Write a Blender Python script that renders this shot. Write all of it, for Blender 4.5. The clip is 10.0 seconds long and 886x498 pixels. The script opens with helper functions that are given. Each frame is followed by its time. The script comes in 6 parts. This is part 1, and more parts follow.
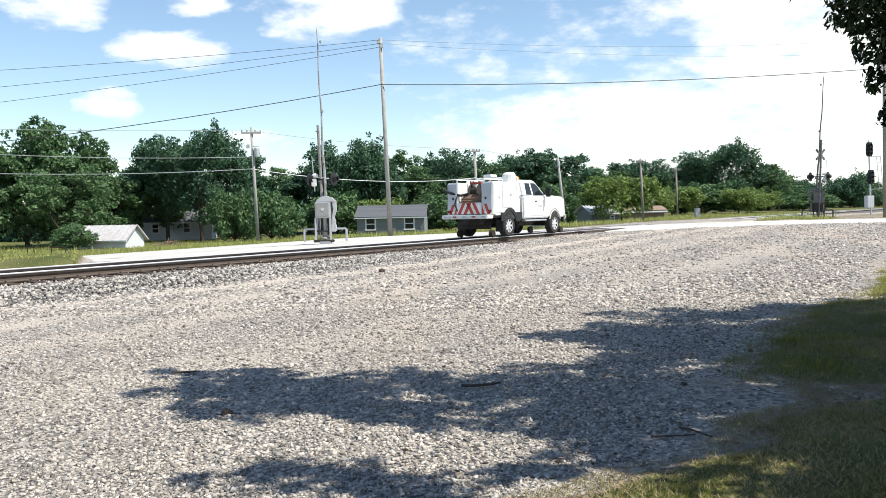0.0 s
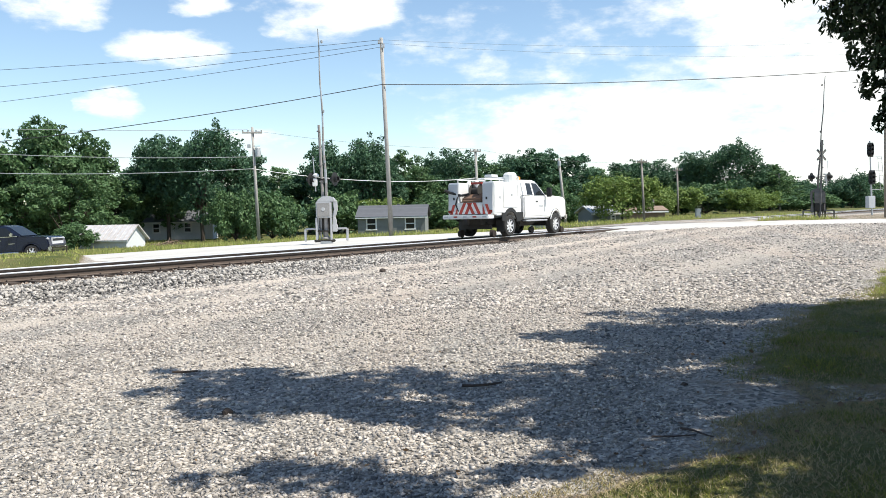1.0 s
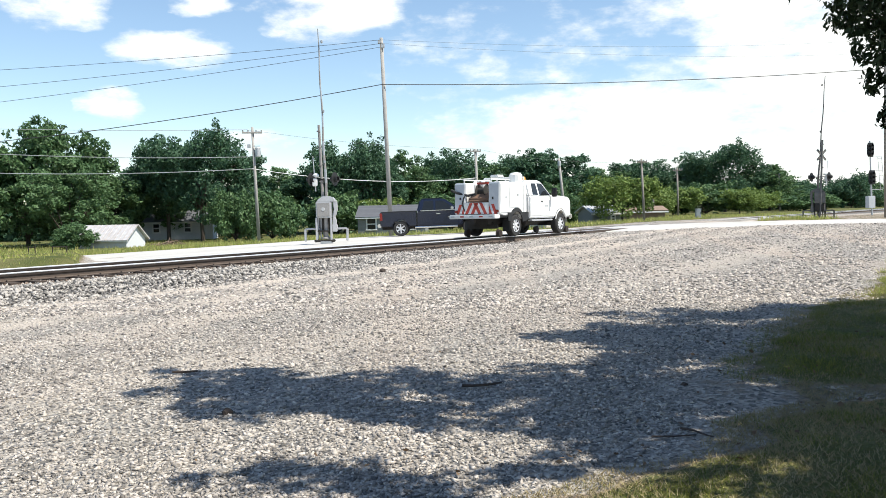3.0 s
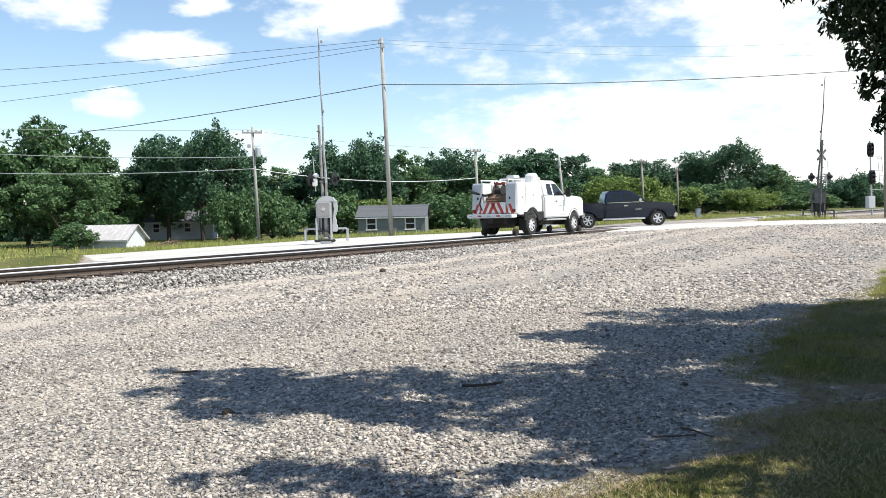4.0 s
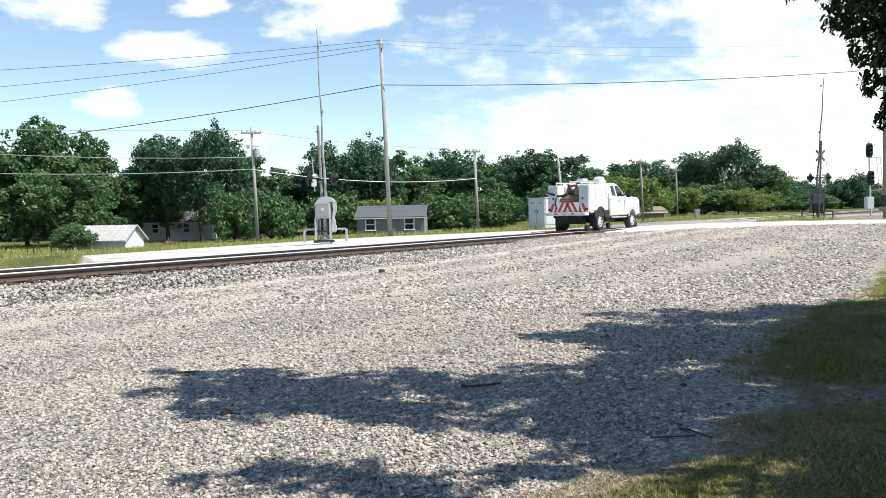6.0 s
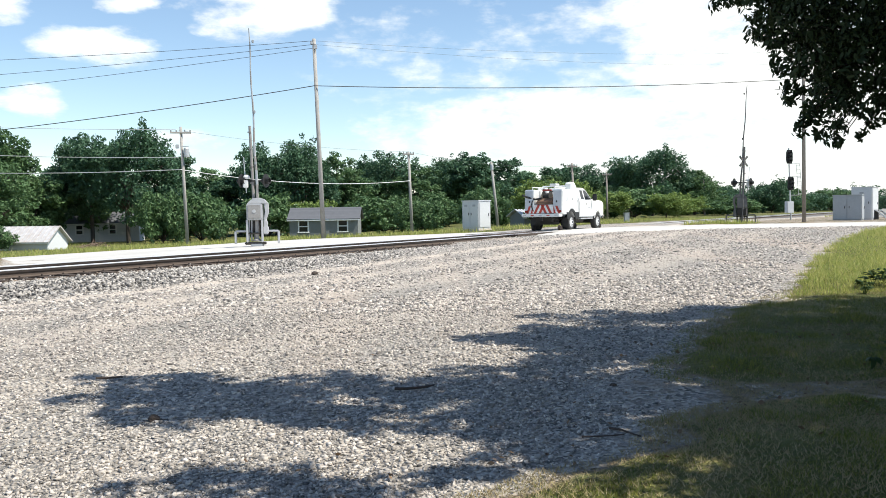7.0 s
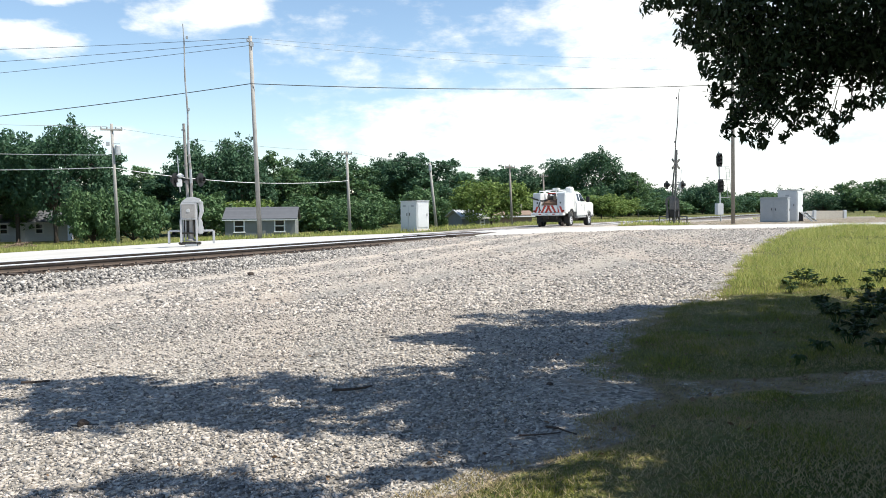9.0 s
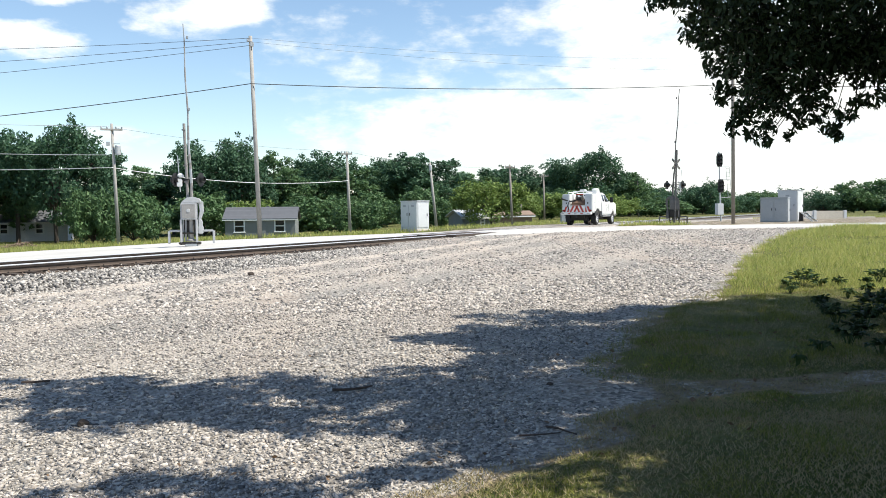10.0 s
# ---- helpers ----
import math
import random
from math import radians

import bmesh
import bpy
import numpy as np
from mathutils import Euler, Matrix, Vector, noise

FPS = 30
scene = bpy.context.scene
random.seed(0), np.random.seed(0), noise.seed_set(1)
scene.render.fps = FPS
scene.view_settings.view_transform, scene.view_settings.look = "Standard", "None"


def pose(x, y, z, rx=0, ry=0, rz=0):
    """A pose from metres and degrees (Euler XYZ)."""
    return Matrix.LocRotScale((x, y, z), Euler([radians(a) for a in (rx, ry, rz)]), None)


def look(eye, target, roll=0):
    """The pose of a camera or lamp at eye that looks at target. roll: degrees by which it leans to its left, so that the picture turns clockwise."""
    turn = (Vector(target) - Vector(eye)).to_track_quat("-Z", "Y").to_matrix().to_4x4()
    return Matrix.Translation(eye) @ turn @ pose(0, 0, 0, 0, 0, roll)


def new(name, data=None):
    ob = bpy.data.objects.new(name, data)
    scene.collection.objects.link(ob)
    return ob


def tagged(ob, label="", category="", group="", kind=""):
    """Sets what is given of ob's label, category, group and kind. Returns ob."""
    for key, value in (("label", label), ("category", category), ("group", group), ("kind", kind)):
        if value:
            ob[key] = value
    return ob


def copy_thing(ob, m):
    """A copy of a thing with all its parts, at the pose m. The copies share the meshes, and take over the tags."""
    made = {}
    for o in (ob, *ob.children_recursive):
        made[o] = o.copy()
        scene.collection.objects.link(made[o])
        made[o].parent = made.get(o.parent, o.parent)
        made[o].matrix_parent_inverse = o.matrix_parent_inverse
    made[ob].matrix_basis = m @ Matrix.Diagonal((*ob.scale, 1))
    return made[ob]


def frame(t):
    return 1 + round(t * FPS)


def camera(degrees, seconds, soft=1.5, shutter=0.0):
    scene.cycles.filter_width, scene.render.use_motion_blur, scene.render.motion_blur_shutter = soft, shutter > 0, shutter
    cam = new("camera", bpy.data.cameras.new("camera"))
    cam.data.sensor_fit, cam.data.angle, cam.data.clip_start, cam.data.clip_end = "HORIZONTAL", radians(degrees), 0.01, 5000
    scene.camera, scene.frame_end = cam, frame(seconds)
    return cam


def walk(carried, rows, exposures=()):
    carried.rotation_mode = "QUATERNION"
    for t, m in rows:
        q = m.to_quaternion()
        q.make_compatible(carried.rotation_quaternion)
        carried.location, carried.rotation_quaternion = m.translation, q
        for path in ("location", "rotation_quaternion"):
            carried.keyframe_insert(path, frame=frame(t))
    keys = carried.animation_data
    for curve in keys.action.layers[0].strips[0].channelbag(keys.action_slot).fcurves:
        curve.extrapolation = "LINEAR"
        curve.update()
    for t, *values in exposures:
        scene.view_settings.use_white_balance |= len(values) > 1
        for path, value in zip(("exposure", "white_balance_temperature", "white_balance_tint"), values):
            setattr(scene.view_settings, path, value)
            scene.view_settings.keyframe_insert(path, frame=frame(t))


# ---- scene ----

cam = camera(55.5, 10.0, soft=0.6)
EYE = (0.0, 0.0, 1.5)
TURNS = [(0.0, -0.06, -2.56, 1.25), (0.4, 0.0, -2.56, 1.22), (1.0, 0.0, -2.56, 1.2), (2.5, 0.0, -2.56, 1.2),
         (4.5, 0.0, -2.56, 1.2), (5.2, 0.0, -2.56, 1.2), (5.8, -0.02, -2.55, 1.18), (6.3, -0.68, -2.47, 1.08),
         (6.5, -1.76, -2.44, 0.97), (7.0, -4.55, -2.45, 0.9), (7.5, -8.22, -2.43, 0.76), (8.0, -8.95, -2.44, 0.75),
         (8.5, -8.74, -2.48, 0.67), (9.0, -8.74, -2.48, 0.65), (10.0, -8.73, -2.48, 0.64)]
walk(cam, [(t, pose(*EYE, 90 + p, r, w)) for t, w, p, r in TURNS], exposures=((0.0, 0.45, 6650, 7), (10.0, 0.45, 6650, 7)))

# ---- sky and sun ----
SUN_AZ, SUN_EL = 112.0, 58.0          # degrees clockwise from the view's first direction, degrees above the horizon
world = bpy.data.worlds.new("sky")
scene.world = world
world.use_nodes = True
wn, wl = world.node_tree.nodes, world.node_tree.links
wn.clear()


def wnode(kind, **kw):
    n = wn.new(kind)
    for k, v in kw.items():
        if k == "operation":
            n.operation = v
    return n


def wmath(op, a, b):
    n = wnode("ShaderNodeMath", operation=op)
    for i, v in enumerate((a, b)):
        if isinstance(v, (int, float)):
            n.inputs[i].default_value = v
        else:
            wl.new(v, n.inputs[i])
    return n.outputs[0]


sky = wn.new("ShaderNodeTexSky")
sky.sky_type = "NISHITA"
sky.sun_disc = False
sky.sun_elevation, sky.sun_rotation = radians(SUN_EL), radians(SUN_AZ)
sky.air_density, sky.dust_density, sky.ozone_density = 0.97, 0.14, 1.9
coord = wn.new("ShaderNodeTexCoord")
split = wn.new("ShaderNodeSeparateXYZ")
wl.new(coord.outputs["Generated"], split.inputs[0])
# clouds live on a plane of azimuth (x / y) and height (z / y) so that they keep flat bases
az = wmath("ARCTAN2", split.outputs[0], split.outputs[1])
el = wmath("ARCSINE", split.outputs[2], 0.0)
flat = wn.new("ShaderNodeCombineXYZ")
wl.new(az, flat.inputs[0])
wl.new(wmath("MULTIPLY", el, 2.2), flat.inputs[1])
puff = wn.new("ShaderNodeTexNoise")
puff.inputs["Scale"].default_value, puff.inputs["Detail"].default_value, puff.inputs["Roughness"].default_value = 16.0, 7.0, 0.62
wl.new(flat.outputs[0], puff.inputs["Vector"])
drift = wn.new("ShaderNodeTexNoise")
drift.inputs["Scale"].default_value, drift.inputs["Detail"].default_value = 9.0, 5.0
wl.new(flat.outputs[0], drift.inputs["Vector"])
shift = wn.new("ShaderNodeSeparateXYZ")
wl.new(drift.outputs["Color"], shift.inputs[0])
az = wmath("ADD", az, wmath("MULTIPLY", wmath("SUBTRACT", shift.outputs[0], 0.5), 0.20))
el = wmath("ADD", el, wmath("MULTIPLY", wmath("SUBTRACT", shift.outputs[1], 0.5), 0.05))
# azimuth, height, half width, half height (degrees) and weight of each cloud
CLOUDS = [(-6.6, 13.4, 6.2, 2.0, 1.1), (-18.0, 10.8, 4.4, 1.5, 1.0), (-21.6, 7.2, 2.4, 1.0, 0.85), (-24.5, 13.0, 3.6, 1.4, 0.75),
          (-15.6, 13.5, 2.8, 0.9, 0.85), (-12.0, 4.8, 2.0, 1.2, 0.7), (3.2, 9.8, 1.6, 0.9, 0.6), (9.0, 9.3, 2.4, 0.9, 0.55),
          (21.0, 12.0, 9.0, 4.0, 1.0), (13.0, 5.5, 15.5, 3.6, 1.0), (30.0, 8.0, 18.0, 7.0, 1.1), (48.0, 16.0, 16.0, 8.0, 1.0),
          # the last one is unseen, behind the standpoint, added to whiten the fill light
          (27.0, 1.0, 26.0, 3.2, 1.0), (7.0, 10.0, 15.0, 5.0, 0.40), (150.0, 24.0, 20.0, 7.0, 0.9)]
total = None
for a, e, ra, re, wgt in CLOUDS:
    dx = wmath("MULTIPLY", wmath("SUBTRACT", az, radians(a)), 1 / radians(ra))
    dz = wmath("MULTIPLY", wmath("SUBTRACT", el, radians(e)), 1 / radians(re))
    r2 = wmath("ADD", wmath("MULTIPLY", dx, dx), wmath("MULTIPLY", dz, dz))
    blob = wmath("MULTIPLY", wmath("MAXIMUM", wmath("SUBTRACT", 1.25, r2), 0.0), wgt)
    total = blob if total is None else wmath("MAXIMUM", total, blob)
dens = wmath("ADD", total, wmath("MULTIPLY", wmath("SUBTRACT", puff.outputs[0], 0.5), 2.4))
ramp = wn.new("ShaderNodeMapRange")
ramp.interpolation_type = "SMOOTHSTEP"
ramp.inputs["From Min"].default_value, ramp.inputs["From Max"].default_value = 0.25, 1.35
wl.new(wmath("MULTIPLY", dens, wmath("MINIMUM", wmath("MULTIPLY", total, 4.0), 1.0)), ramp.inputs["Value"])
mixsky = wn.new("ShaderNodeMix")
mixsky.data_type = "RGBA"
wl.new(ramp.outputs[0], mixsky.inputs["Factor"])
wl.new(sky.outputs[0], mixsky.inputs[6])
mixsky.inputs[7].default_value = (6.9, 7.0, 7.0, 1)
back = wn.new("ShaderNodeBackground")
back.inputs["Strength"].default_value = 0.132
wl.new(mixsky.outputs[2], back.inputs["Color"])
wout = wn.new("ShaderNodeOutputWorld")
wl.new(back.outputs[0], wout.inputs["Surface"])

sun = new("sun", bpy.data.lights.new("sun", "SUN"))
sun.data.energy, sun.data.angle, sun.data.color = 5.0, radians(0.53), (1.0, 0.955, 0.88)
sa, se = radians(SUN_AZ), radians(SUN_EL)
sun.matrix_world = look((math.sin(sa) * math.cos(se) * 60, math.cos(sa) * math.cos(se) * 60, math.sin(se) * 60), (0, 0, 0))

# ---- materials ----


def material(name, a, b=None, scale=8.0, rough=0.8, metal=0.0, bump=0.0, bump_scale=60.0, coarse=0.5, fine=None, spec=0.5, rnd=0.0, coat=0.0):
    """Two colours mixed by a coarse and a fine noise at real-world size, with relief."""
    b = b or tuple(c * 0.75 for c in a)
    m = bpy.data.materials.new(name)
    m.use_nodes = True
    n, l = m.node_tree.nodes, m.node_tree.links
    bs = n["Principled BSDF"]
    geo = n.new("ShaderNodeTexCoord")
    big, small = n.new("ShaderNodeTexNoise"), n.new("ShaderNodeTexNoise")
    big.inputs["Scale"].default_value, big.inputs["Detail"].default_value = scale, 5.0
    small.inputs["Scale"].default_value, small.inputs["Detail"].default_value = fine or scale * 9, 4.0
    for t in (big, small):
        l.new(geo.outputs["Object"], t.inputs["Vector"])
    mix = n.new("ShaderNodeMix")
    mix.inputs["Factor"].default_value = 1 - coarse
    l.new(big.outputs[0], mix.inputs[2])
    l.new(small.outputs[0], mix.inputs[3])
    st = n.new("ShaderNodeMapRange")
    st.inputs["From Min"].default_value, st.inputs["From Max"].default_value = 0.3, 0.7
    l.new(mix.outputs[0], st.inputs["Value"])
    fac = st.outputs[0]
    if rnd:
        info, g2 = n.new("ShaderNodeObjectInfo"), n.new("ShaderNodeNewGeometry")
        add = n.new("ShaderNodeMath")
        add.operation = "ADD"
        l.new(info.outputs["Random"], add.inputs[0])
        l.new(g2.outputs["Random Per Island"], add.inputs[1])
        fr = n.new("ShaderNodeMath")
        fr.operation = "FRACT"
        l.new(add.outputs[0], fr.inputs[0])
        m2 = n.new("ShaderNodeMix")
        m2.inputs["Factor"].default_value = rnd
        l.new(fac, m2.inputs[2])
        l.new(fr.outputs[0], m2.inputs[3])
        fac = m2.outputs[0]
    col = n.new("ShaderNodeMix")
    col.data_type = "RGBA"
    l.new(fac, col.inputs["Factor"])
    col.inputs[6].default_value, col.inputs[7].default_value = (*a, 1), (*b, 1)
    l.new(col.outputs[2], bs.inputs["Base Color"])
    bs.inputs["Roughness"].default_value, bs.inputs["Metallic"].default_value = rough, metal
    bs.inputs["Specular IOR Level"].default_value = spec
    bs.inputs["Coat Weight"].default_value = coat
    if bump:
        bp, bt = n.new("ShaderNodeBump"), n.new("ShaderNodeTexNoise")
        bt.inputs["Scale"].default_value, bt.inputs["Detail"].default_value = bump_scale, 4.0
        l.new(geo.outputs["Object"], bt.inputs["Vector"])
        l.new(bt.outputs[0], bp.inputs["Height"])
        bp.inputs["Strength"].default_value, bp.inputs["Distance"].default_value = bump, 0.6 / bump_scale
        l.new(bp.outputs[0], bs.inputs["Normal"])
    return m


def leaf_material(name, a, b, through_light=0.25):
    m = material(name, a, b, scale=0.6, rough=0.55, fine=4.0, rnd=0.75, spec=0.25)
    n, l = m.node_tree.nodes, m.node_tree.links
    bs = n["Principled BSDF"]
    tr, mx = n.new("ShaderNodeBsdfTranslucent"), n.new("ShaderNodeMixShader")
    l.new(bs.inputs["Base Color"].links[0].from_socket, tr.inputs["Color"])
    mx.inputs[0].default_value = through_light
    l.new(bs.outputs[0], mx.inputs[1])
    l.new(tr.outputs[0], mx.inputs[2])
    l.new(mx.outputs[0], n["Material Output"].inputs["Surface"])
    return m


M = {
    "stone": material("limestone_chips", (0.72, 0.645, 0.575), (0.055, 0.053, 0.052), scale=1.5, rough=0.95, rnd=0.75, bump=0.3, bump_scale=90),
    "ballast": material("ballast_stone", (0.58, 0.535, 0.49), (0.04, 0.039, 0.04), scale=1.2, rough=0.95, rnd=0.8, bump=0.3, bump_scale=60),
    "road": material("worn_concrete", (0.56, 0.54, 0.505), (0.42, 0.40, 0.37), scale=0.35, rough=0.9, bump=0.25, bump_scale=40, fine=14),
    "rail": material("rusty_rail_steel", (0.062, 0.046, 0.038), (0.028, 0.022, 0.02), scale=5, rough=0.75, metal=0.3, bump=0.2),
    # rust made lighter in colour for the sun on the web
    "railweb": material("rust_lightened_as_sunlit", (0.125, 0.092, 0.072), (0.065, 0.048, 0.039), scale=5, rough=0.9, bump=0.2),
    "worngrey": material("weathered_grey_fibreglass", (0.40, 0.385, 0.37), (0.20, 0.185, 0.175), scale=3, rough=0.85, rnd=0.4),
    "railtop": material("polished_rail_head", (0.78, 0.78, 0.79), (0.66, 0.66, 0.67), scale=4, rough=0.4, metal=0.55),
    "rustballast": material("rust_stained_ballast", (0.24, 0.17, 0.125), (0.08, 0.06, 0.05), scale=1.2, rough=0.95, rnd=0.8),
    "tie": material("creosote_timber", (0.09, 0.065, 0.05), (0.045, 0.035, 0.03), scale=6, rough=0.95, bump=0.6, bump_scale=30, rnd=0.5),
    "pole": material("weathered_pole_timber", (0.34, 0.305, 0.275), (0.20, 0.175, 0.155), scale=3, rough=0.95, bump=0.4, bump_scale=30),
    "polegrey": material("pale_pole_timber", (0.42, 0.40, 0.375), (0.27, 0.255, 0.24), scale=3, rough=0.95, bump=0.4, bump_scale=30),
    "wire": material("dark_cable", (0.03, 0.03, 0.032), rough=0.6),
    "galv": material("galvanised_steel", (0.56, 0.57, 0.58), (0.42, 0.43, 0.45), scale=4, rough=0.5, metal=0.35),
    "darksteel": material("dark_dull_steel", (0.22, 0.215, 0.21), (0.11, 0.10, 0.092), scale=4, rough=0.8, metal=0.2),
    "tintrust": material("rust_stained_tin", (0.66, 0.67, 0.69), (0.33, 0.24, 0.18), scale=2.6, rough=0.6, metal=0.2, rnd=0.35),
    "alu": material("aluminium_paint", (0.55, 0.55, 0.555), (0.40, 0.40, 0.41), scale=5, rough=0.55, metal=0.1),
    "black": material("black_paint", (0.012, 0.012, 0.013), (0.02, 0.02, 0.02), rough=0.6),
    "red": material("red_lens", (0.25, 0.015, 0.012), (0.16, 0.01, 0.01), rough=0.2),
    "redtape": material("red_reflective_tape", (0.48, 0.05, 0.03), (0.36, 0.035, 0.025), rough=0.4),
    "amber": material("amber_lens", (0.8, 0.3, 0.02), (0.6, 0.22, 0.02), rough=0.2),
    "white": material("white_vehicle_paint", (0.82, 0.82, 0.81), (0.74, 0.74, 0.73), scale=1.2, rough=0.35, coat=0.5, coarse=0.7),
    "whitetape": material("white_reflective_tape", (0.8, 0.8, 0.78), rough=0.4),
    "navy": material("dark_blue_grey_paint", (0.011, 0.016, 0.038), (0.008, 0.012, 0.028), scale=1.5, rough=0.25, coat=0.35, metal=0.15),
    "chrome": material("bright_trim", (0.75, 0.75, 0.76), (0.6, 0.6, 0.62), rough=0.18, metal=1.0),
    "rim": material("cast_alloy", (0.74, 0.74, 0.75), (0.6, 0.6, 0.62), rough=0.35, metal=0.25),
    "tyre": material("tyre_rubber", (0.022, 0.022, 0.023), (0.035, 0.034, 0.033), scale=12, rough=0.9),
    "under": material("dirty_chassis", (0.03, 0.028, 0.026), (0.05, 0.045, 0.04), scale=6, rough=0.9),
    "glass": material("tinted_glass", (0.015, 0.018, 0.02), (0.02, 0.023, 0.026), rough=0.06, spec=0.35),
    "tan": material("rusty_tan_canvas", (0.22, 0.13, 0.085), (0.15, 0.085, 0.055), scale=4, rough=0.9, bump=0.3),
    "greydoor": material("pale_grey_rear_panel", (0.55, 0.57, 0.60), (0.48, 0.5, 0.53), scale=2, rough=0.45),
    "cabinet": material("cabinet_grey_white", (0.66, 0.67, 0.68), (0.56, 0.57, 0.58), scale=1.5, rough=0.55),
    "cabinetgrey": material("cabinet_grey", (0.40, 0.42, 0.44), (0.33, 0.35, 0.37), scale=1.5, rough=0.55),
    "siding": material("grey_siding", (0.235, 0.25, 0.245), (0.19, 0.20, 0.197), scale=1, rough=0.85),
    "shingle": material("grey_shingles", (0.125, 0.13, 0.145), (0.08, 0.083, 0.092), scale=1.5, rough=0.95, fine=8, rnd=0.4),
    "trim": material("white_trim", (0.78, 0.78, 0.76), (0.7, 0.7, 0.68), rough=0.6),
    "tin": material("sheet_tin", (0.66, 0.67, 0.69), (0.50, 0.50, 0.50), scale=0.8, rough=0.5, metal=0.25, rnd=0.3),
    "whitewall": material("whitewashed_boards", (0.70, 0.71, 0.72), (0.58, 0.59, 0.6), scale=1.2, rough=0.85, rnd=0.3),
    "bark": material("bark", (0.10, 0.08, 0.065), (0.05, 0.04, 0.033), scale=5, rough=0.95, bump=0.8, bump_scale=22),
    "leaf_dark": leaf_material("oak_leaves", (0.030, 0.080, 0.046), (0.095, 0.175, 0.092)),
    "leaf_mid": leaf_material("elm_leaves", (0.050, 0.110, 0.046), (0.140, 0.225, 0.092)),
    "leaf_light": leaf_material("hackberry_leaves", (0.105, 0.175, 0.045), (0.25, 0.325, 0.09)),
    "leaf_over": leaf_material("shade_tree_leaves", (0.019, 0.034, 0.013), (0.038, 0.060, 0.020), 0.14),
    # shade and sun put into the two grass colours: turf darker, tall grass lighter
    "blade": leaf_material("turf_blades_shade_darkened", (0.035, 0.070, 0.010), (0.33, 0.32, 0.075), 0.3),
    "tall_blade": leaf_material("dry_grass_sun_lightened", (0.20, 0.29, 0.045), (0.64, 0.57, 0.22), 0.45),
    "weed": leaf_material("weed_leaves", (0.035, 0.07, 0.02), (0.06, 0.10, 0.03), 0.25),
    "straw": leaf_material("dead_straw", (0.42, 0.36, 0.20), (0.26, 0.20, 0.11), 0.2),
    "deadleaf": material("dead_leaves", (0.22, 0.14, 0.08), (0.12, 0.075, 0.045), rough=0.9, rnd=0.7),
    "twig": material("dead_wood", (0.10, 0.07, 0.055), (0.05, 0.037, 0.03), scale=8, rough=0.95),
    "concrete": material("cream_concrete", (0.70, 0.63, 0.52), (0.56, 0.50, 0.42), scale=0.8, rough=0.9, bump=0.2, bump_scale=20),
    "earthwood": material("brown_boards", (0.28, 0.20, 0.15), (0.2, 0.14, 0.1), scale=1, rough=0.9),
}


